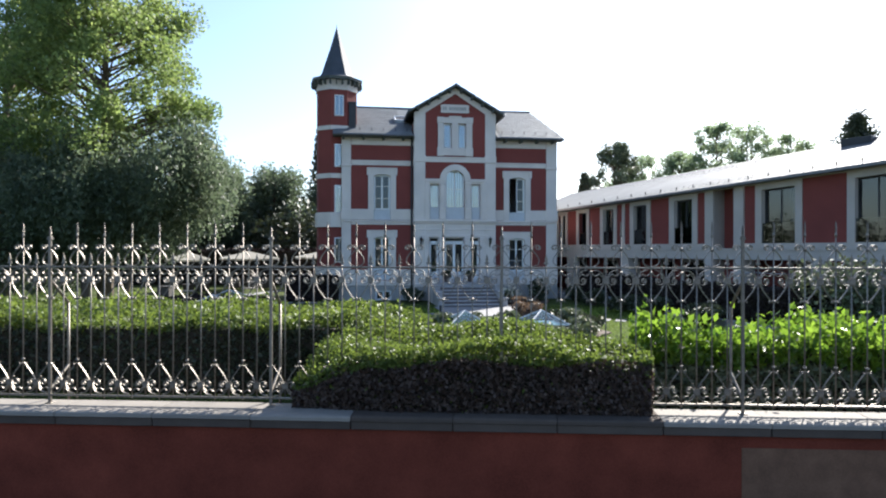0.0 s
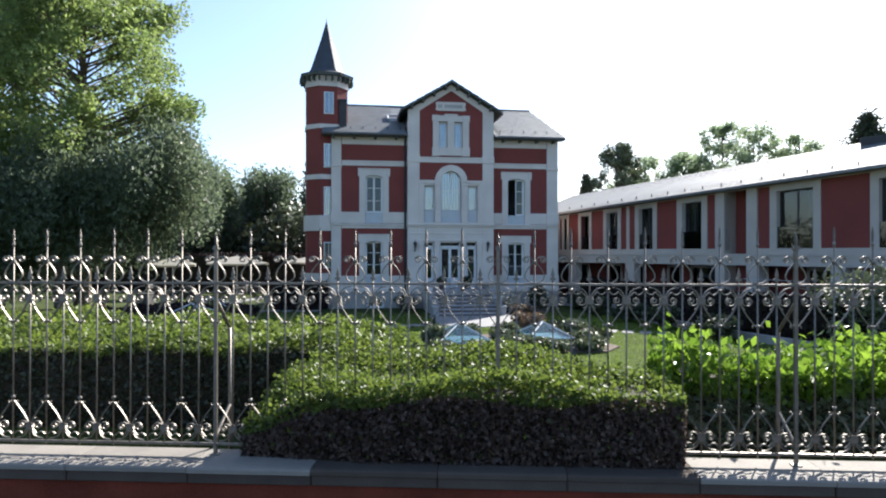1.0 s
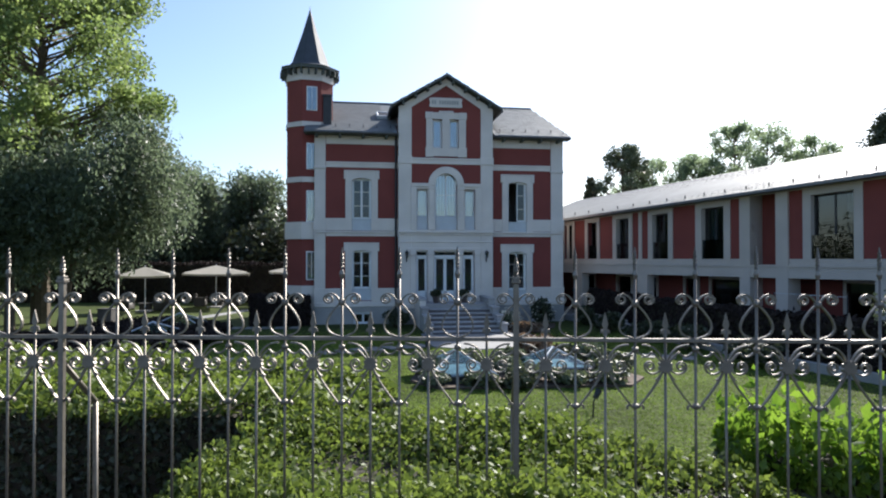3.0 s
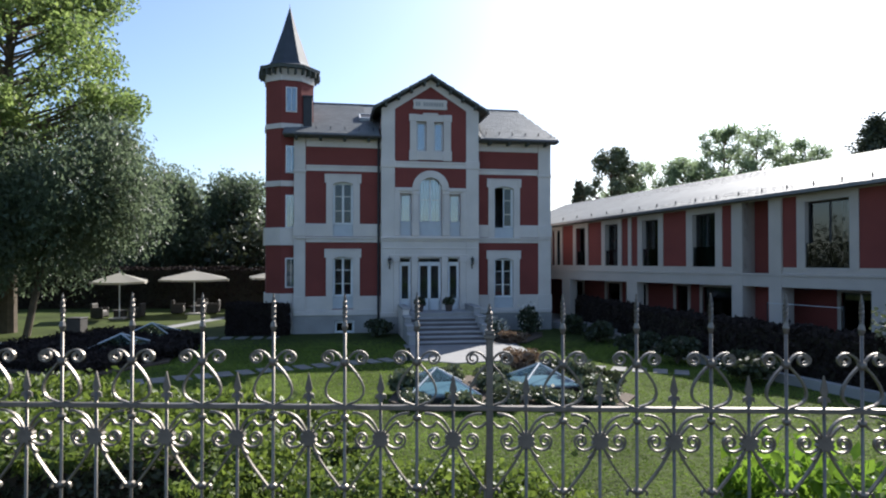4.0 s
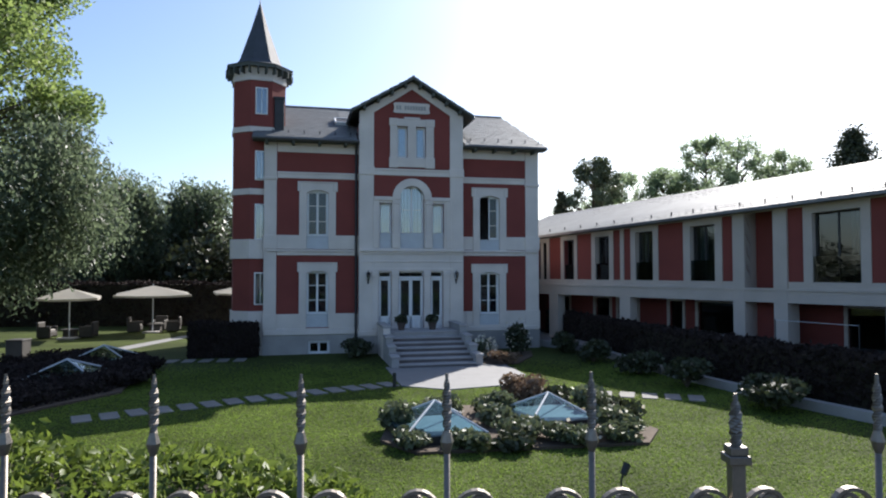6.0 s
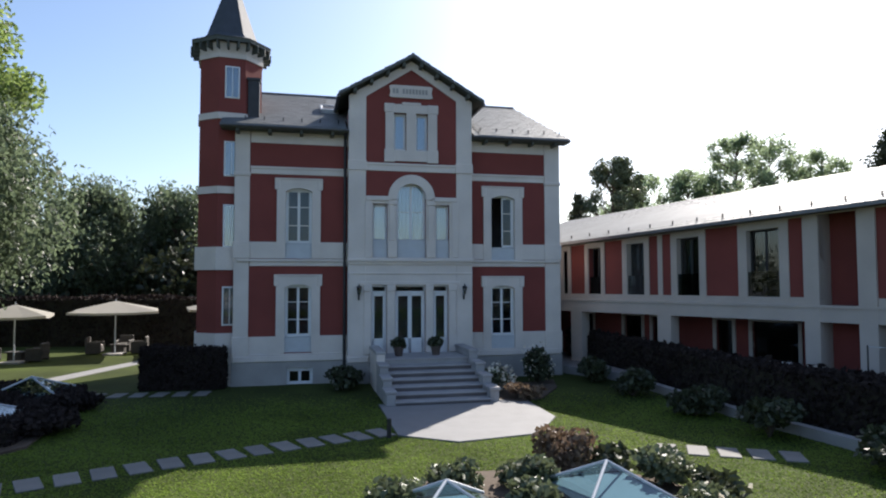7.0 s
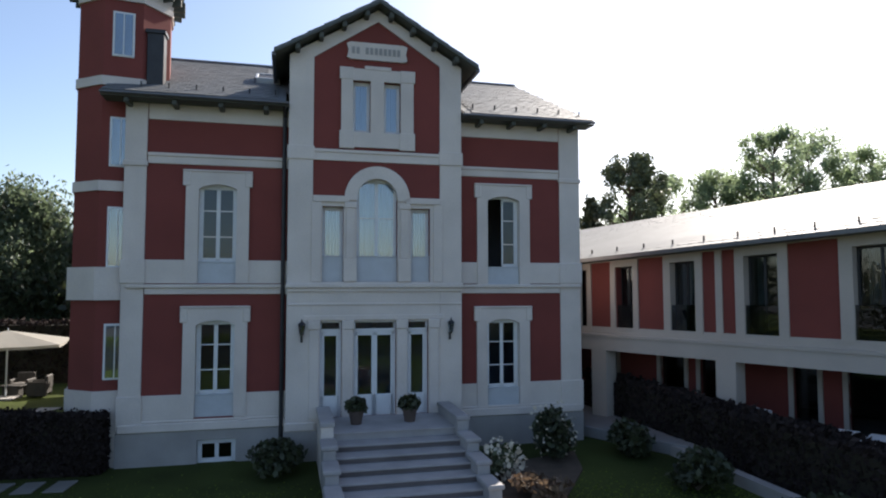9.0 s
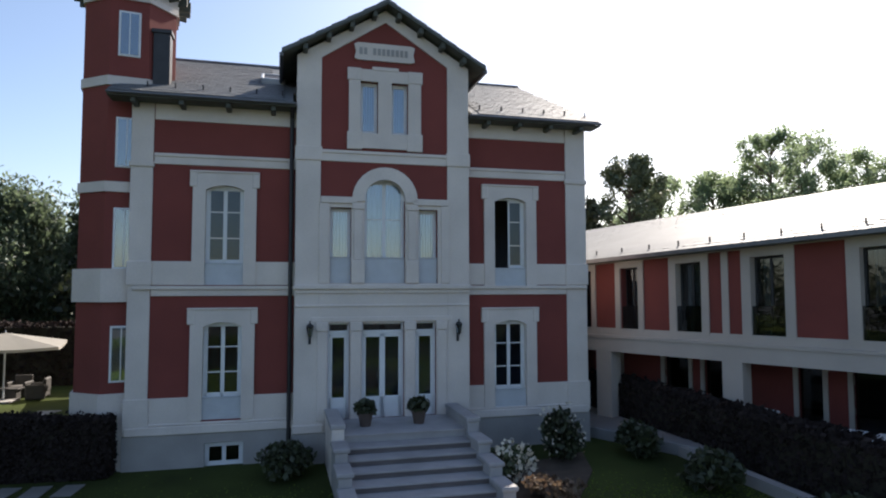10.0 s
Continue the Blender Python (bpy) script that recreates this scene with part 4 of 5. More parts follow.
for a, b in ((0.1, 0.4), (1.9, 2.25), (3.95, 4.15), (6.4, 6.75), (11.6, 11.85)):
    bm = bmesh.new()
    vs = [[bm.verts.new((a + (b - a) * i / 8, 0.42 + 0.03 * math.sin(i * 2.2), rise(a, z))) for z in (2.97, 5.05)] for i in range(9)]
    for p, q in zip(vs, vs[1:]):
        bm.faces.new((p[0], q[0], q[1], p[1]))
    bmesh.ops.solidify(bm, geom=bm.faces[:], thickness=0.004)
    part("curtain", bm, CURTAIN, wing, "white window curtain")


wire_line = thing("terrace_wire", WING @ pose(0, 0, 0), "thin pale wire strung between posts of the terrace", "wire")
part("wire", tube(bmesh.new(), (9.9, -1.3, 1.75), (12.3, -1.3, 1.72), 0.01, 0.01, 6), PALE, wire_line)
for s in (9.9, 12.3):
    part("post", tube(bmesh.new(), (s, -1.3, 0.28), (s, -1.3, 1.78), 0.02, 0.02, 8), BLACKMETAL, wire_line, "slim dark metal post")


def terrace_table(s, w):
    t = thing("terrace_table", WING @ pose(s, -0.9, 0.3), "white topped terrace table", "table", "terrace tables")
    part("tabletop", boxes((-w, w, -0.4, 0.4, 0.72, 0.76), bevel=0.01), PAINT, t)
    for x in (-w + 0.08, w - 0.08):
        for y in (-0.3, 0.3):
            part("leg", boxes((x - 0.025, x + 0.025, y - 0.025, y + 0.025, 0, 0.72)), PALE, t)


def terrace_chair(s, turn):
    t = thing("terrace_chair", WING @ pose(s, -0.7, 0.3, 0, 0, turn), "white terrace chair with upright back", "chair", "terrace chairs")
    part("seat", boxes((-0.24, 0.24, -0.24, 0.24, 0.42, 0.46), bevel=0.01), PAINT, t)
    part("backrest", boxes((-0.24, 0.24, 0.21, 0.25, 0.46, 0.95), bevel=0.01), PAINT, t)
    for x in (-0.21, 0.21):
        for y in (-0.21, 0.21):
            part("leg", boxes((x - 0.02, x + 0.02, y - 0.02, y + 0.02, 0, 0.42)), PAINT, t)


for s, w in ((5.9, 0.5), (7.2, 0.6)):
    terrace_table(s, w)
for s, a in ((3.6, 10), (4.3, -20)):
    terrace_chair(s, a)


# ---- garden: hedges ----
def hedge(name, poly, h, leaf, count, seed, material, label, sprig=0.05, side_leaf=None, up=0.0, lump=0.08, rim_at=0.92, long=1.6, stray=0.0, sag=0.0):
    """A clipped hedge on a plan polygon: a dark twiggy core and a skin of leaves."""
    t = thing(name, pose(poly[0][0], poly[0][1], 0), label, "hedge")
    rng = np.random.default_rng(seed)
    p = np.array(poly) - np.array(poly[0])
    c = p.mean(0)
    bm = bmesh.new()
    inner = [tuple(q) for q in c + (p - c) * (1 - 0.16 / max(1.0, float(np.abs(p - c).max()) / 2))]
    slab(bm, inner, 0.0, h - 0.10)

    def low(xy):
        """The rounded, lower corner at the first vertex of the plan."""
        return 1 - sag * np.exp(-(np.linalg.norm(xy, axis=1) / 0.9) ** 2)

    for v in bm.verts:
        if v.co.z > 0.1:
            v.co.z *= float(low(np.array([[v.co.x, v.co.y]]))[0])
    part("core", bm, HEDGE_CORE, t)
    nxt = np.roll(p, -1, 0)
    area = 0.5 * abs((p[:, 0] * nxt[:, 1] - p[:, 1] * nxt[:, 0]).sum())
    lens = np.linalg.norm(nxt - p, axis=1)
    top_n = int(count * area / (area + lens.sum() * h))
    lo, hi = p.min(0), p.max(0)
    pts = rng.uniform(lo, hi, (top_n * 5, 2))
    inside = np.zeros(len(pts), bool)
    for a, b in zip(p, nxt):
        cross = ((a[1] > pts[:, 1]) != (b[1] > pts[:, 1])) & (pts[:, 0] < (b[0] - a[0]) * (pts[:, 1] - a[1]) / (b[1] - a[1] + 1e-9) + a[0])
        inside ^= cross
    pts = pts[inside][:top_n]
    wave = lump * (np.sin(pts[:, 0] * 2.1 + 1) + np.sin(pts[:, 1] * 2.9 + pts[:, 0]))
    top = np.column_stack([pts, h + wave + rng.normal(0, sprig, len(pts))])
    k = rng.choice(len(p), count - top_n, p=lens / lens.sum())
    f = rng.random(len(k))[:, None]
    side = p[k] * (1 - f) + nxt[k] * f
    side = side + (c - side) / np.linalg.norm(c - side, axis=1)[:, None] * np.abs(rng.normal(0.02, 0.06, len(k)))[:, None]
    sd = np.column_stack([side, rng.uniform(0.02, 1.0, len(k)) * h])
    # A darker side_leaf puts the shade of the faces into the colour.
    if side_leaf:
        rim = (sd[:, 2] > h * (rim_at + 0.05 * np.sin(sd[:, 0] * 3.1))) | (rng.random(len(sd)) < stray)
        side_leaves = sd[~rim]
        side_leaves[:, 2] *= low(side_leaves[:, :2])
        leaves("side_foliage", side_leaves, leaf, side_leaf, t, seed + 500, label="side leaves, their colour darkened for shade")
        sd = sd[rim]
    pts = np.vstack([top, sd])
    pts[:, 2] *= low(pts[:, :2])
    leaves("foliage", pts, leaf, material, t, seed, up=up, long=long)
    return t


hedge("clipped_hedge", [(-2.2, 9.27), (-1.3, 9.12), (-0.7, 9.0), (2.9, 8.8), (3.05, 9.3), (2.9, 10.0), (1.4, 11.1), (-0.3, 12.4), (-1.6, 11.7)], 1.2, 0.043, 62000, 3, BOX_LEAF, "clipped small-leaved evergreen hedge growing against the iron fence", side_leaf=SHADED_TWIG_LEAF, stray=0.02, sag=0.42, sprig=0.065, lump=0.1)
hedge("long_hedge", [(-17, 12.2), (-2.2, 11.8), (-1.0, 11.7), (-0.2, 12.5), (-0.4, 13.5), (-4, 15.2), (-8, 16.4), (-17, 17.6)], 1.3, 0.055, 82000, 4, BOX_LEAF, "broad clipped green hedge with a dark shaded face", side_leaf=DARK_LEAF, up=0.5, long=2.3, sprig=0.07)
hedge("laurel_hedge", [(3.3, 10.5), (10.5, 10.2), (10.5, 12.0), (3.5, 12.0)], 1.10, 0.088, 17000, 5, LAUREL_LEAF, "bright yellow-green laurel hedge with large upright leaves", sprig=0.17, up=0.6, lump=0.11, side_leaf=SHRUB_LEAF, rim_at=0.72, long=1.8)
hedge("terrace_hedge", [(7.4, 38.5), (8.4, 33.0), (9.1, 27.2), (10.1, 23.0), (11.6, 19.0), (12.4, 19.4), (10.9, 23.5), (9.9, 27.6), (9.2, 33.2), (8.2, 38.7)], 1.32, 0.10, 22000, 6, COPPER_LEAF, "dark reddish clipped hedge along the terraces", lump=0.03, side_leaf=COPPER_LEAF)
hedge("corner_hedge", [(-8.0, 32.5), (-5.42, 32.65), (-5.42, 33.2), (-8.0, 33.2)], 1.28, 0.07, 12000, 7, COPPER_LEAF, "dark clipped hedge block beside the villa", lump=0.02, side_leaf=COPPER_LEAF)
hedge("boundary_hedge", [(-40, 45.5), (-22, 47.5), (-6.2, 47.0), (-6.2, 48.2), (-22, 48.7), (-40, 46.7)], 2.6, 0.13, 22000, 8, COPPER_LEAF, "tall dark clipped hedge behind the parasols", lump=0.04, side_leaf=COPPER_LEAF)

# low white kerb wall before the terraces
kerb = [(7.0, 38.4), (8.0, 33.0), (8.7, 27.0), (9.7, 22.8), (11.2, 18.6)]
bm = bmesh.new()
for a, b in zip(kerb, kerb[1:]):
    n = Vector((-(b[1] - a[1]), b[0] - a[0])).normalized() * 0.12
    slab(bm, [(a[0] - n.x, a[1] - n.y), (b[0] - n.x, b[1] - n.y), (b[0] + n.x, b[1] + n.y), (a[0] + n.x, a[1] + n.y)], 0.0, 0.24)
tagged(obj("terrace_kerb", bm, STONE), "low pale stone kerb wall along the terraces", "kerb", kind="structure")


# ---- trees ----
def cloud(rng, n, centre, radius, squash=1.0):
    v = rng.normal(size=(n, 3))
    v /= np.linalg.norm(v, axis=1)[:, None]
    v *= rng.random(n)[:, None] ** 0.45 * radius
    v[:, 2] *= squash
    return v + centre


def tree(name, x, y, height, crown, base, count, leaf, seed, material, label, clumps=60, droop=0.0, lean=(0, 0), trunk=0.25, squash=0.95, top=1.0, clump=0.17):
    """A tapered trunk, limbs to each clump and an uneven crown of leaves."""
    rng = np.random.default_rng(seed)
    t = thing(name, pose(x, y, 0), label, "tree")
    bm = bmesh.new()
    tip = Vector((lean[0], lean[1], height * 0.86))
    fork = Vector((lean[0] * 0.3, lean[1] * 0.3, base + (height - base) * 0.15))
    tube(bm, (0, 0, -0.1), fork, trunk * 1.25, trunk * 0.85, 10)
    tube(bm, fork, tip, trunk * 0.8, trunk * 0.12, 8)
    boughs = bmesh.new()
    pts = []
    for k in range(clumps):
        a, f = rng.uniform(0, 2 * math.pi), rng.uniform(0, 1)
        z = base + (height - base) * (0.06 + 0.9 * f)
        prof = math.sin(math.pi * min(1, 0.16 + 0.80 * f ** top)) ** 0.7
        r = crown * prof * math.sqrt(rng.uniform(0.12, 1)) * rng.uniform(0.75, 1.12)
        c = np.array([lean[0] * f + r * math.cos(a), lean[1] * f + r * math.sin(a), z])
        s = Vector((lean[0] * f * 0.7, lean[1] * f * 0.7, max(base * 0.8, z - 0.35 * r - 0.6)))
        tube(boughs, s, Vector(c), trunk * 0.28 * (1 - 0.6 * f), trunk * 0.05, 5)
        m = int(count / clumps * rng.uniform(0.6, 1.4))
        q = cloud(rng, m, c, crown * clump * rng.uniform(1.0, 1.9), squash)
        if droop:
            fall = rng.random(m) ** 1.5 * droop
            strand = rng.integers(0, 9, m)
            q[:, 0] = q[:, 0] * 0.45 + 0.55 * (c[0] + crown * 0.2 * np.cos(strand * 2.4 + k))
            q[:, 1] = q[:, 1] * 0.45 + 0.55 * (c[1] + crown * 0.2 * np.sin(strand * 2.4 + k))
            q[:, 2] -= fall
        pts.append(q)
    part("trunk", bm, BARK, t, "grey-brown bark")
    tagged(part("bough", boughs, BARK, t), kind="stuff")
    pts = np.vstack(pts)
    pts = pts[pts[:, 2] > 0.5]
    leaves("crown", pts, leaf, material, t, seed + 1, long=2.4 if droop else 1.5, droop=0.5 if droop else 0)
    return t


tree("plane_tree", -18.0, 34.0, 19.5, 6.0, 5.6, 60000, 0.13, 21, TREE_LEAF, "tall leafy tree with sunlit yellow-green crown", clumps=190, trunk=0.34, top=0.75, clump=0.11)
tree("plane_tree", -25.0, 36.5, 20.5, 5.8, 5.0, 34000, 0.14, 22, TREE_LEAF, "tall leafy tree behind the garden", clumps=90, trunk=0.34, clump=0.10)
tree("weeping_willow", -16.3, 32.6, 9.1, 4.2, 3.8, 40000, 0.085, 23, WILLOW_LEAF, "weeping willow with drooping grey-green branches", clumps=95, droop=2.1, trunk=0.12, lean=(3.2, 0))
tree("weeping_willow", -17.4, 31.0, 8.3, 3.8, 3.8, 32000, 0.085, 24, WILLOW_LEAF, "dark weeping willow over the lawn", clumps=70, droop=2.2, trunk=0.17)
tree("weeping_willow", -22.0, 31.0, 9.0, 5.0, 1.8, 34000, 0.1, 25, WILLOW_LEAF, "broad weeping willow with hanging branches", clumps=70, droop=2.8)
tree("round_willow", -15.6, 59.0, 10.5, 4.4, 1.2, 34000, 0.13, 26, WILLOW_LEAF, "rounded willow behind the villa", clumps=80, droop=2.2)
tree("round_willow", -19.6, 55.5, 10.2, 4.2, 1.2, 30000, 0.13, 28, WILLOW_LEAF, "rounded willow beyond the boundary hedge", clumps=80, droop=2.2)
tree("round_tree", -10.0, 62.0, 10.0, 3.6, 2.0, 18000, 0.15, 27, WILLOW_LEAF, "green tree behind the villa tower", clumps=50)
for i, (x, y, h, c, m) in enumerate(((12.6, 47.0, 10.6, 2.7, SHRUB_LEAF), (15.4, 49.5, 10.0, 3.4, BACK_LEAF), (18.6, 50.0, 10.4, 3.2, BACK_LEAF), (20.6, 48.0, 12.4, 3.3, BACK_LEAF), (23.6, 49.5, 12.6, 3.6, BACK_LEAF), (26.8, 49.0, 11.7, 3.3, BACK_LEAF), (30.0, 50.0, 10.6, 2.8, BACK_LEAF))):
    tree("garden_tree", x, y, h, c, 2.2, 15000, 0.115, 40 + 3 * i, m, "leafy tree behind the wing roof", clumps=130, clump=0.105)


def conifer(x, y, h, r, seed):
    t = thing("conifer", pose(x, y, 0), "slender dark conifer with layered branches", "tree")
    rng = np.random.default_rng(seed)
    bm = tube(bmesh.new(), (0, 0, 0), (0, 0, h), 0.16, 0.02)
    pts = []
    for k in range(90):
        f = k / 90
        a = k * 2.4
        z = 1.0 + (h - 1.0) * f
        rr = r * (1 - f) ** 0.85
        tube(bm, (0, 0, z), (rr * math.cos(a), rr * math.sin(a), z - 0.2 * rr), 0.03, 0.008, 4)
        m = int(50 * r / 1.5)
        u = rng.random(m)
        pts.append(np.column_stack([rr * u * math.cos(a), rr * u * math.sin(a), z - 0.2 * rr * u]) + rng.normal(0, 0.06 + 0.025 * r, (m, 3)))
    part("trunk", bm, BARK, t)
    leaves("crown", np.vstack(pts), 0.15, DARK_LEAF, t, seed)


conifer(9.9, 44.8, 8.0, 1.5, 71)
conifer(32.5, 50.0, 13.2, 8.0, 73)
conifer(-12.3, 63.0, 13.8, 2.6, 72)

# woodland that closes the view behind the garden
rng = np.random.default_rng(80)
pts = []
for x in np.arange(-60, -5, 1.2):
    y0 = 54 + rng.uniform(-2, 6)
    pts.append(cloud(rng, 900, np.array([x, y0, rng.uniform(1.0, 4.6)]), rng.uniform(2.0, 3.4), 1.0))
for x in np.arange(5, 70, 1.8):
    pts.append(cloud(rng, 480, np.array([x, 58 + rng.uniform(-2, 6), rng.uniform(1.0, 4.5)]), rng.uniform(2.0, 3.4), 1.0))
# Unseen belt on the left, added to block bright horizon in window reflections.
for y in np.arange(-30, 52, 1.6):
    pts.append(cloud(rng, 480, np.array([-46 + rng.uniform(-3, 3), y, rng.uniform(1.0, 5.0)]), rng.uniform(2.2, 3.6), 1.0))
for x in np.arange(-70, -8, 1.6):
    pts.append(cloud(rng, 700, np.array([x, 74 + rng.uniform(-3, 5), rng.uniform(3.0, 7.0)]), rng.uniform(2.6, 4.2), 1.1))
# Unseen belt behind the camera, added so the lower panes reflect dark.
for x in np.arange(-75, 75, 1.5):
    pts.append(cloud(rng, 480, np.array([x, -42 + rng.uniform(-3, 3), rng.uniform(1.0, 3.8)]), rng.uniform(2.4, 3.8), 1.1))
pts = np.vstack(pts)
wood = leaves("woodland", pts[pts[:, 2] > 0], 0.27, DARK_LEAF, None, 81)
tagged(wood, "dark dense belt of shrubs and woodland, partly added unseen", "woodland", kind="stuff")


# ---- garden furniture and beds ----
def umbrella(x, y, top, r):
    t = thing("parasol", pose(x, y, 0), "large open cream square parasol on a pole", "parasol", "garden parasols")
    part("pole", tube(bmesh.new(), (0, 0, 0.05), (0, 0, top - 0.05), 0.035, 0.03), PALE, t)
    part("base", boxes((-0.4, 0.4, -0.4, 0.4, 0.0, 0.08), bevel=0.01), STONE, t)
    bm = bmesh.new()
    v0 = bm.verts.new((0, 0, top))
    rim = []
    for i in range(16):
        a = 2 * math.pi * i / 16
        q = r / max(abs(math.cos(a)), abs(math.sin(a)))
        rim.append(bm.verts.new((q * math.cos(a), q * math.sin(a), top - 0.45 - 0.05 * (i % 4 != 2))))
    low = [bm.verts.new((v.co.x, v.co.y, v.co.z - 0.1)) for v in rim]
    for i in range(16):
        j = (i + 1) % 16
        bm.faces.new((v0, rim[i], rim[j]))
        bm.faces.new((rim[i], low[i], low[j], rim[j]))
    part("canopy", bm, CANVAS, t, "cream canvas canopy").matrix_basis = pose(0, 0, 0, 0, 0, 20)
    part("finial", tube(bmesh.new(), (0, 0, top), (0, 0, top + 0.1), 0.03, 0.015), PALE, t)
    for i in range(8):
        a = math.radians(20 + 45 * i)
        q = r * (1.41 if i % 2 else 1)
        bm = tube(bmesh.new(), (0, 0, top - 0.12), (q * 0.95 * math.cos(a), q * 0.95 * math.sin(a), top - 0.53), 0.012, 0.01, 5)
        part("rib", bm, PALE, t)


umbrella(-13.15, 43.2, 2.55, 1.85)
umbrella(-16.1, 40.3, 2.5, 1.3)
umbrella(-8.3, 44.5, 2.6, 1.8)


def armchair(x, y, turn):
    t = thing("garden_armchair", pose(x, y, 0, 0, 0, turn), "dark wicker garden armchair with pale cushion", "chair", "parasol seats")
    part("frame", boxes((-0.33, 0.33, -0.33, 0.33, 0.12, 0.36), (-0.36, -0.26, -0.33, 0.33, 0.05, 0.6), (0.26, 0.36, -0.33, 0.33, 0.05, 0.6), bevel=0.03), WICKER, t)
    part("backrest", boxes((-0.33, 0.33, 0.24, 0.36, 0.3, 0.82), bevel=0.04), WICKER, t)
    part("cushion", boxes((-0.25, 0.25, -0.3, 0.24, 0.36, 0.46), bevel=0.04), CUSHION, t)


for x, y, a in ((-14.2, 43.5, 100), (-12.2, 43.7, -80), (-13.2, 44.4, 0), (-17.3, 40.6, 90), (-15.4, 40.8, -90)):
    armchair(x, y, a)
for x, y in ((-13.2, 43.75), (-16.3, 40.85)):
    t = thing("low_table", pose(x, y, 0), "dark wicker low garden table", "table", "parasol tables")
    part("tabletop", boxes((-0.4, 0.4, -0.25, 0.25, 0.4, 0.44), bevel=0.01), WICKER, t)
    part("base", boxes((-0.3, 0.3, -0.18, 0.18, 0.0, 0.4), bevel=0.02), WICKER, t)

# stepping stones
stones = thing("stepping_stones", pose(0, 0, 0), "row of pale square stepping stones set in the lawn", "path", kind="structure")
step_mesh = boxes((-0.2, 0.2, -0.38, 0.38, 0.0, 0.03), bevel=0.01)
first = part("paving_slab", step_mesh, STEP, stones)
row = []
for i in range(15):
    f = i / 14
    row.append((-7.2 + 6.9 * f, 22.5 + 3.8 * f + 0.1 * math.sin(math.pi * f), 30))
row += [(5.6 + 0.55 * i, 24.4 - 0.2 * i, -20) for i in range(5)]
row += [(-10.2 + 0.62 * i, 31.7 + 0.03 * i, 2) for i in range(8)]
for k, (x, y, a) in enumerate(row):
    m = pose(x, y, random.uniform(-0.005, 0.005), 0, 0, a + random.uniform(-4, 4))
    if k:
        again(first, m)
    else:
        first.matrix_basis = m

# paved forecourt and lawn path
bm = bmesh.new()
slab(bm, [(-0.4, 29.6), (0.1, 26.0), (1.4, 25.3), (3.3, 25.9), (4.1, 27.6), (3.8, 30.2)], 0.0, 0.035)
tagged(obj("forecourt", bm, PAVE), "pale paved forecourt at the foot of the steps", "paving", kind="structure")
bm = bmesh.new()
slab(bm, [(-30, 25.0), (-30, 24.2), (-13.6, 31.0), (-11.7, 34.4), (-10.2, 41.2), (-10.9, 41.2), (-12.5, 34.6), (-14.2, 31.6)], 0.0, 0.02)
tagged(obj("garden_path", bm, PAVE), "pale gravel path across the lawn", "path", kind="structure")

# grass blades over the near lawn
rng = np.random.default_rng(77)
spots = np.column_stack([rng.uniform(-11, 10, 330000), rng.uniform(12.5, 29.5, 330000)]) + rng.normal(0, 1.1, (330000, 2))
spots = spots[spots[:, 1] > 9.9 - 0.06 * spots[:, 0]]
grass = leaves("lawn_grass", np.column_stack([spots, rng.uniform(0.004, 0.012, len(spots))]), 0.024, BLADE, None, 78, long=2.4, flat=0.35)
tagged(grass, "short yellow-green grass blades on the lawn", "grass", kind="stuff")

# planted bed with two glass pyramids
bed = slab(bmesh.new(), [(-0.4, 20.00), (0.3, 19.10), (4.8, 19.40), (5.4, 20.40), (4.6, 22.40), (3.4, 23.20), (0.9, 23.00), (-0.2, 21.80)], 0.0, 0.06)
tagged(obj("planting_bed", bed, SOIL), "brown soil planting bed in the lawn", "bed", kind="structure")
bed2 = slab(bmesh.new(), [(-14.5, 25.4), (-9.0, 22.9), (-7.6, 25.6), (-9.2, 32.4), (-13.2, 32.6)], 0.0, 0.06)
tagged(obj("shaded_bed", bed2, SOIL), "shaded planting bed on the lawn", "bed", kind="structure")
hedge("ground_cover", [(-14.3, 25.6), (-9.1, 23.2), (-7.9, 25.7), (-9.4, 32.2), (-13.1, 32.4)], 0.34, 0.08, 15000, 9, COPPER_LEAF, "low dark ground cover planting round the skylights", lump=0.06, side_leaf=COPPER_LEAF)

bed3 = slab(bmesh.new(), [(3.0, 31.5), (2.9, 30.2), (3.6, 29.6), (4.4, 30.2), (5.3, 32.0), (5.6, 33.6), (3.6, 32.6)], 0.0, 0.04)
tagged(obj("stair_bed", bed3, SOIL), "bare brown soil bed beside the entrance steps", "bed", kind="structure")


def pyramid(x, y, turn, r, h, lift):
    t = thing("glass_skylight", pose(x, y, 0, 0, 0, turn), "pyramid glass skylight with metal ribs in the planting bed", "skylight", "garden skylights")
    part("upstand", boxes((-r, r, -r, r, 0.0, lift), bevel=0.01), BLACKMETAL, t)
    for i in range(4):
        a, b = math.radians(45 + 90 * i), math.radians(135 + 90 * i)
        p, q = (r * 1.414 * math.cos(a), r * 1.414 * math.sin(a), lift), (r * 1.414 * math.cos(b), r * 1.414 * math.sin(b), lift)
        bm = bmesh.new()
        bm.faces.new([bm.verts.new(k) for k in (p, q, (0, 0, lift + h))])
        bmesh.ops.solidify(bm, geom=bm.faces[:], thickness=0.012)
        part("pane", bm, SKYGLASS, t)
        part("rib", tube(bmesh.new(), p, (0, 0, lift + h + 0.01), 0.025, 0.025, 6), PALE, t)
    part("blind", boxes((-r * 0.93, r * 0.93, -r * 0.93, r * 0.93, lift, lift + 0.02)), ROOM, t)


pyramid(0.7, 20.4, 12, 0.85, 0.5, 0.22)
pyramid(3.3, 21.4, 12, 0.78, 0.45, 0.2)
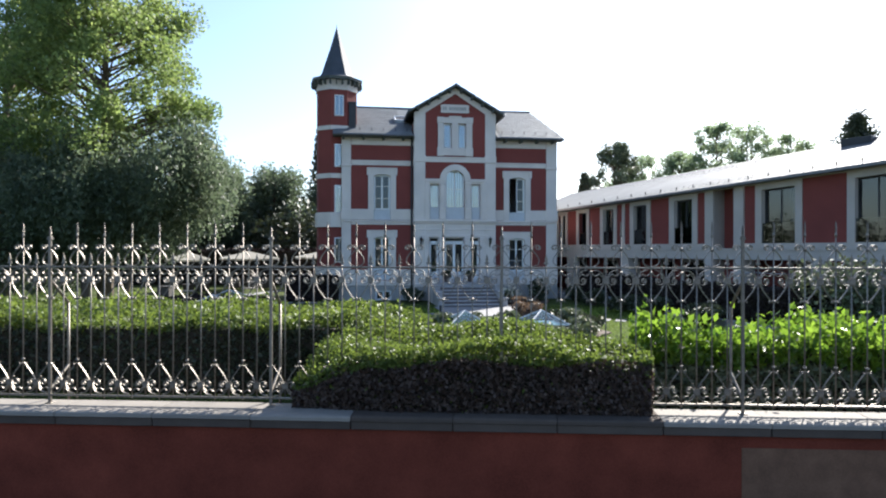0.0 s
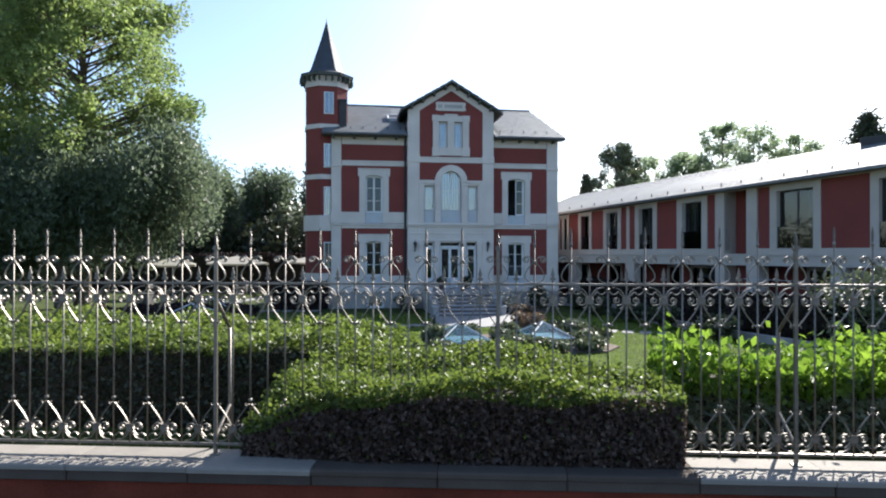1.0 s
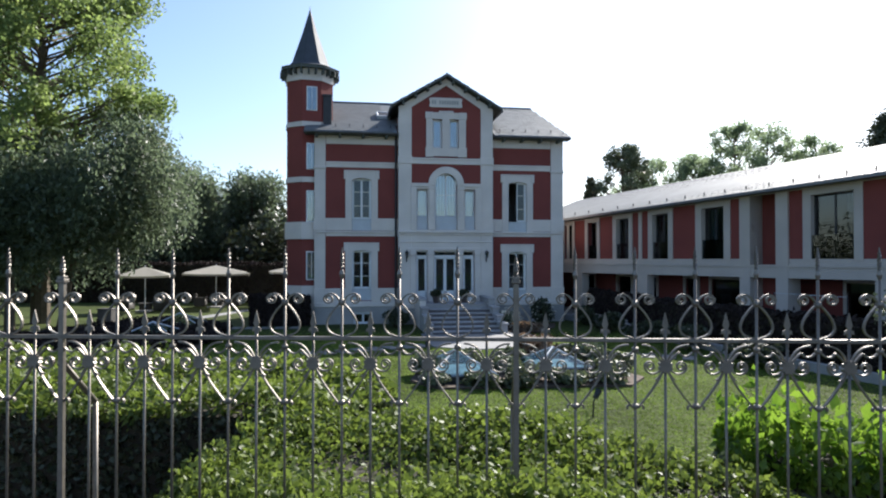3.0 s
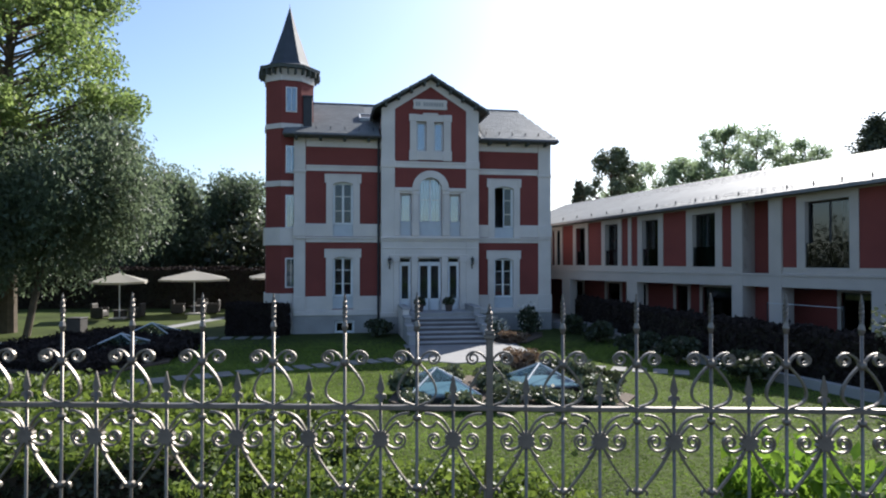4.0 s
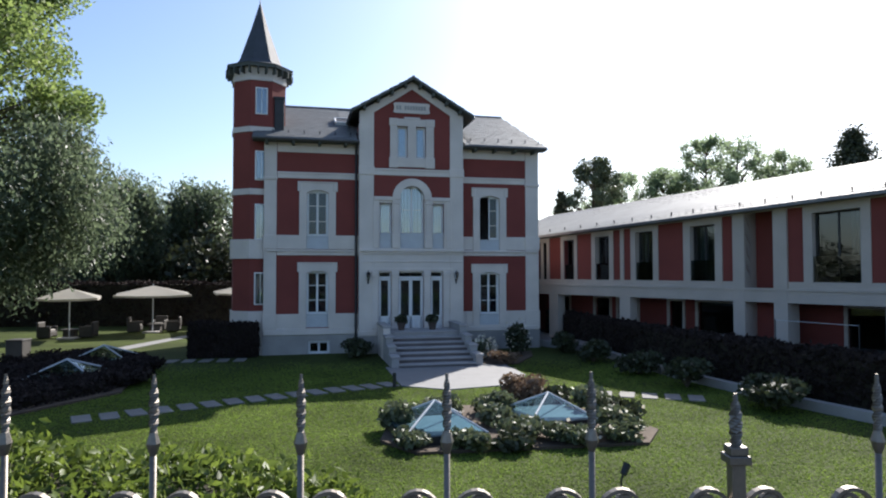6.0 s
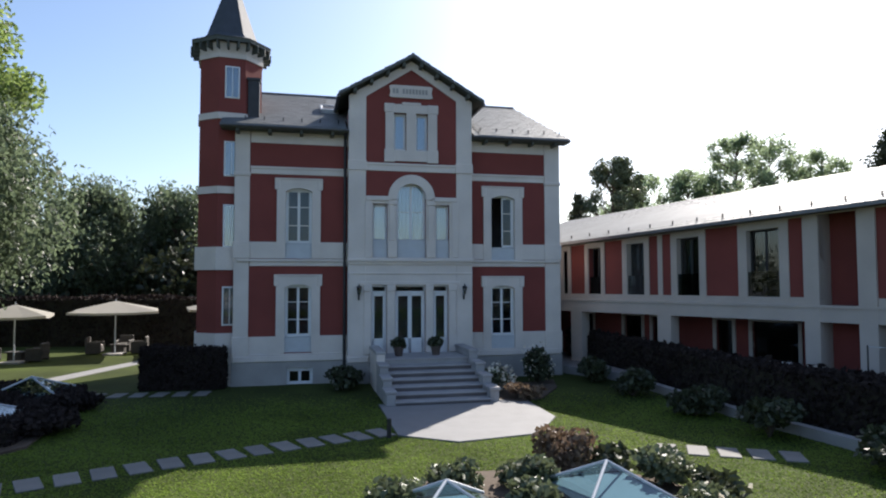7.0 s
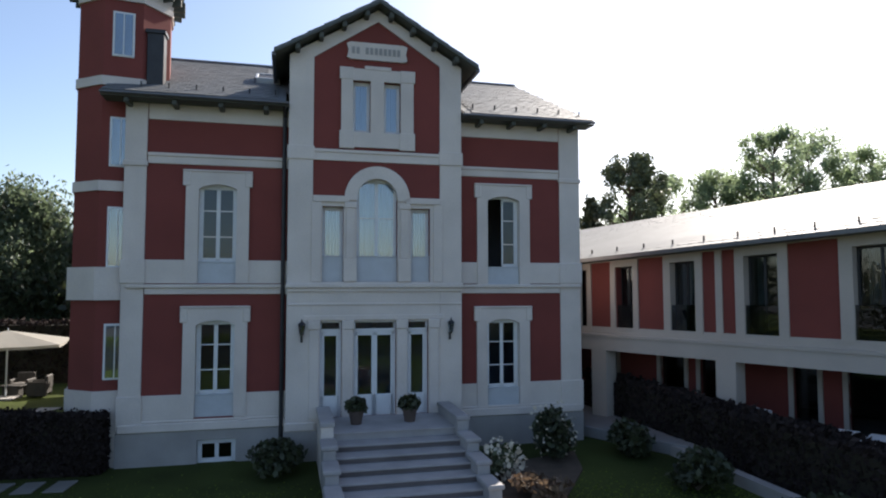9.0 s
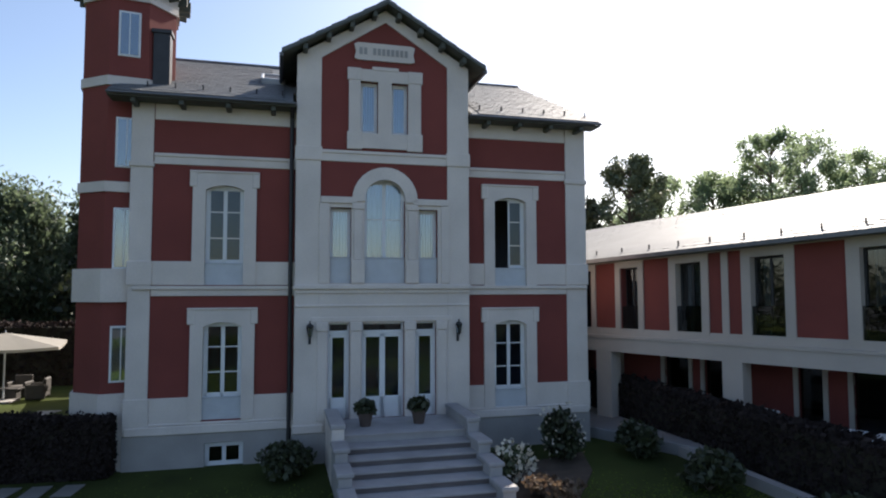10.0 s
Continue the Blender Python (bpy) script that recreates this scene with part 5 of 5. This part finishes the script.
pyramid(-9.9, 27.4, 10, 0.9, 0.42, 0.3)
pyramid(-10.4, 31.0, 10, 0.9, 0.42, 0.3)


def shrub(x, y, r, h, count, leaf, seed, material, label, blossoms=0):
    t = thing("shrub", pose(x, y, 0), label, "shrub")
    rng = np.random.default_rng(seed)
    bm = bmesh.new()
    pts = []
    for k in range(9):
        a = rng.uniform(0, 6.28)
        c = np.array([r * 0.6 * math.cos(a) * rng.random() ** 0.5, r * 0.6 * math.sin(a) * rng.random() ** 0.5, h * rng.uniform(0.35, 0.8)])
        tube(bm, (0, 0, 0), Vector(c), 0.02, 0.008, 5)
        pts.append(cloud(rng, count // 9, c, r * 0.55, h / r * 0.55))
    part("stem", bm, BARK, t)
    pts = np.vstack(pts)
    pts[:, 2] = np.abs(pts[:, 2])
    leaves("foliage", pts, leaf, material, t, seed + 1)
    if blossoms:
        q = cloud(rng, blossoms, np.array([0, 0, h * 0.62]), r * 1.12, h / r * 0.62)
        q[:, 2] = np.abs(q[:, 2])
        leaves("blossom", q, 0.10, FLOWER, t, seed + 2, long=1.0, label="pale blossoms")


for i, (x, y, r, h, n, m, b) in enumerate((
        (4.9, 33.0, 0.6, 1.2, 1800, DARK_LEAF, 110), (3.3, 31.3, 0.5, 0.75, 900, SHRUB_LEAF, 240), (3.9, 30.2, 0.6, 0.45, 900, PLUM_LEAF, 0),
        (-1.6, 32.4, 0.7, 0.7, 1200, DARK_LEAF, 0), (2.2, 22.20, 0.5, 0.6, 1100, SHRUB_LEAF, 0), (2.4, 20.00, 0.6, 0.4, 1200, SHRUB_LEAF, 0),
        (0.0, 21.00, 0.55, 0.6, 1000, SHRUB_LEAF, 0), (3.1, 23.00, 0.6, 0.85, 1300, PLUM_LEAF, 0), (4.6, 20.40, 0.6, 0.5, 1200, SHRUB_LEAF, 10), (0.2, 19.55, 0.45, 0.36, 700, SHRUB_LEAF, 0), (2.1, 19.30, 0.5, 0.34, 700, DARK_LEAF, 0), (4.3, 19.60, 0.45, 0.36, 700, SHRUB_LEAF, 8), (5.0, 21.20, 0.5, 0.5, 800, DARK_LEAF, 0), (2.1, 21.10, 0.5, 0.45, 800, SHRUB_LEAF, 0), (3.9, 22.80, 0.5, 0.5, 800, DARK_LEAF, 0), (1.0, 22.20, 0.5, 0.5, 800, SHRUB_LEAF, 0),
        (3.4, 19.70, 0.6, 0.38, 1100, SHRUB_LEAF, 10), (1.2, 19.30, 0.5, 0.35, 900, SHRUB_LEAF, 0), (4.5, 22.00, 0.6, 0.7, 1100, SHRUB_LEAF, 0),
        (7.2, 30.4, 0.7, 0.8, 1600, DARK_LEAF, 0), (7.8, 27.6, 0.8, 0.75, 1600, DARK_LEAF, 0), (8.3, 25.2, 0.8, 0.8, 1800, DARK_LEAF, 0), (9.1, 22.2, 0.9, 0.8, 1800, DARK_LEAF, 0), (6.9, 33.2, 0.7, 0.8, 1400, DARK_LEAF, 0),
        (-11.2, 27.2, 1.1, 0.6, 2000, COPPER_LEAF, 0), (-8.0, 27.0, 0.9, 0.5, 1700, COPPER_LEAF, 0), (-10.9, 29.6, 1.1, 0.6, 2000, COPPER_LEAF, 0), (-8.7, 29.7, 0.9, 0.5, 1700, COPPER_LEAF, 0),
        (11.8, 19.2, 1.3, 2.4, 2600, SHRUB_LEAF, 0), (13.6, 19.4, 1.4, 2.3, 2600, SHRUB_LEAF, 0))):
    shrub(x, y, r, h, n, 0.10 if m in (DARK_LEAF, COPPER_LEAF) else 0.085, 200 + 4 * i, m, "low garden shrub with pale flowers" if b else "low leafy garden shrub", b)


def pot(u):
    t = thing("flower_pot", VILLA @ pose(u, PO - 0.95, 1.01), "terracotta pot with a dark bushy plant on the landing", "plant pot", "entrance pots")
    part("pot", lathe(bmesh.new(), [(0.12, 0.0), (0.17, 0.26), (0.19, 0.26), (0.19, 0.31), (0.15, 0.31)], 14), TERRACOTTA, t)
    rng = np.random.default_rng(int(u * 10) + 50)
    leaves("plant", cloud(rng, 260, np.array([0, 0, 0.42]), 0.27, 0.7), 0.09, DARK_LEAF, t, 5)


pot(0.0)
pot(1.25)
t = thing("bollard_light", pose(-0.1, 25.9, 0), "short dark garden bollard light", "lamp")
part("body", boxes((-0.05, 0.05, -0.05, 0.05, 0.0, 0.42), bevel=0.01), BLACKMETAL, t)
t = thing("garden_spike_light", pose(3.2, 16.6, 0, 0, 0, 30), "small dark bent garden spike light on the lawn", "lamp")
part("stem", tube(tube(bmesh.new(), (0, 0, -0.05), (0.02, 0, 0.3), 0.018, 0.015, 8), (0.02, 0, 0.3), (0.1, 0, 0.42), 0.015, 0.015, 8), BLACKMETAL, t)
part("head", tube(bmesh.new(), (0.06, 0, 0.36), (0.16, 0, 0.5), 0.05, 0.06, 10), BLACKMETAL, t)
t = thing("garden_bin", pose(-14.2, 32.6, 0), "dark square garden planter box", "planter")
part("body", boxes((-0.3, 0.3, -0.3, 0.3, 0.0, 0.75), (-0.33, 0.33, -0.33, 0.33, 0.75, 0.8), bevel=0.02), WICKER, t)


# ---- slates laid on the roofs: the courses by the right-hand eaves singly, the rest joined ----
pitch = math.degrees(math.atan(slope))
sl = math.hypot(RV + EV, RIDGE - 8.66)
slate_mesh = boxes((-0.112, 0.112, 0.0, 0.30, 0.0, 0.012))
slate0 = part("slate", slate_mesh, SLATE, roof)
proto = [v.co.copy() for v in slate0.data.vertices]
faces0 = [tuple(p.vertices) for p in slate0.data.polygons]
verts, faces, single = [], [], 0
for x0, x1 in ((PR + 0.3, XR + OVR), (XL - OV, PL - 0.3)):
    cols = round((x1 - x0) / 0.235)
    wd = (x1 - x0) / cols
    rows = 26
    for j in range(rows):
        v = -EV + (0.02 + j * (sl - 0.1) / rows) * math.cos(radians(pitch))
        for i in range(cols - j % 2):
            x = x0 + wd * (i + 0.5 + 0.5 * (j % 2))
            if x0 > 0 and x + 0.06 > XR + OVR - (OVR - HIP) * (v + EV) / (RV + EV):
                continue
            if v > 1.9 and (PL - 0.75 < x < PL or PR < x < PR + 0.75):
                continue
            m = pose(x, v, 8.665 + (v + EV) * slope, pitch, 0, 0) @ pose(0, 0, 0.004 + random.uniform(0, 0.005), -2.4, random.uniform(-0.9, 0.9), random.uniform(-1.2, 1.2))
            if x0 > 0 and single < 299:
                single += 1
                again(slate0, m)
            else:
                n = len(verts)
                verts += [m @ c for c in proto]
                faces += [tuple(n + k for k in f) for f in faces0]
slate0.matrix_basis = pose(PR + 0.42, -EV, 8.67, pitch, 0, 0)
for side in (-1, 1):
    rl = math.hypot(half, GA - GE)
    ang = math.degrees(math.atan((GA - GE) / half))
    for j in range(13):
        for i in range(13):
            d = rl - 0.02 - j * 0.225
            y = GF + 0.12 + 0.235 * (i + 0.5 * (j % 2))
            m = pose(mid, 0, GA, 0, 0, 0) @ pose(0, 0, 0, 0, side * ang, 0) @ pose(side * d, y, 0.006, 0, 0, side * 90) @ pose(0, 0, 0, -2.4, random.uniform(-0.8, 0.8), 0)
            n = len(verts)
            verts += [m @ c for c in proto]
            faces += [tuple(n + k for k in f) for f in faces0]
me = bpy.data.meshes.new("slate_course")
me.from_pydata([tuple(v) for v in verts], [], faces)
me.materials.append(SLATE)
rest = new("slate_course", me)
rest.parent = roof
tagged(rest, kind="stuff")
verts, faces = [], []
for j in range(15):
    for i in range(92):
        s = S0 - 0.4 + 0.31 * (i + 0.5 * (j % 2))
        v = -0.55 + 0.3 * j
        m = pose(s, v, rise(s, 5.42) + 0.008 + (v + 0.55) * (1.6 + 0.15 * (s - S0) / (S1 - S0)) / 4.55, 20.2 - 2.4, 0, 0) @ pose(0, 0, random.uniform(0, 0.008), random.uniform(-0.5, 0.5), random.uniform(-1.0, 1.0) - 2.2, random.uniform(-1, 1))
        n = len(verts)
        verts += [m @ Vector((c.x * 1.3, c.y * 1.25, c.z * 1.3)) for c in proto]
        faces += [tuple(n + k for k in f) for f in faces0]
me = bpy.data.meshes.new("slate_course")
me.from_pydata([tuple(v) for v in verts], [], faces)
me.materials.append(SLATE)
rest = new("slate_course", me)
rest.parent = wroof
tagged(rest, kind="stuff")
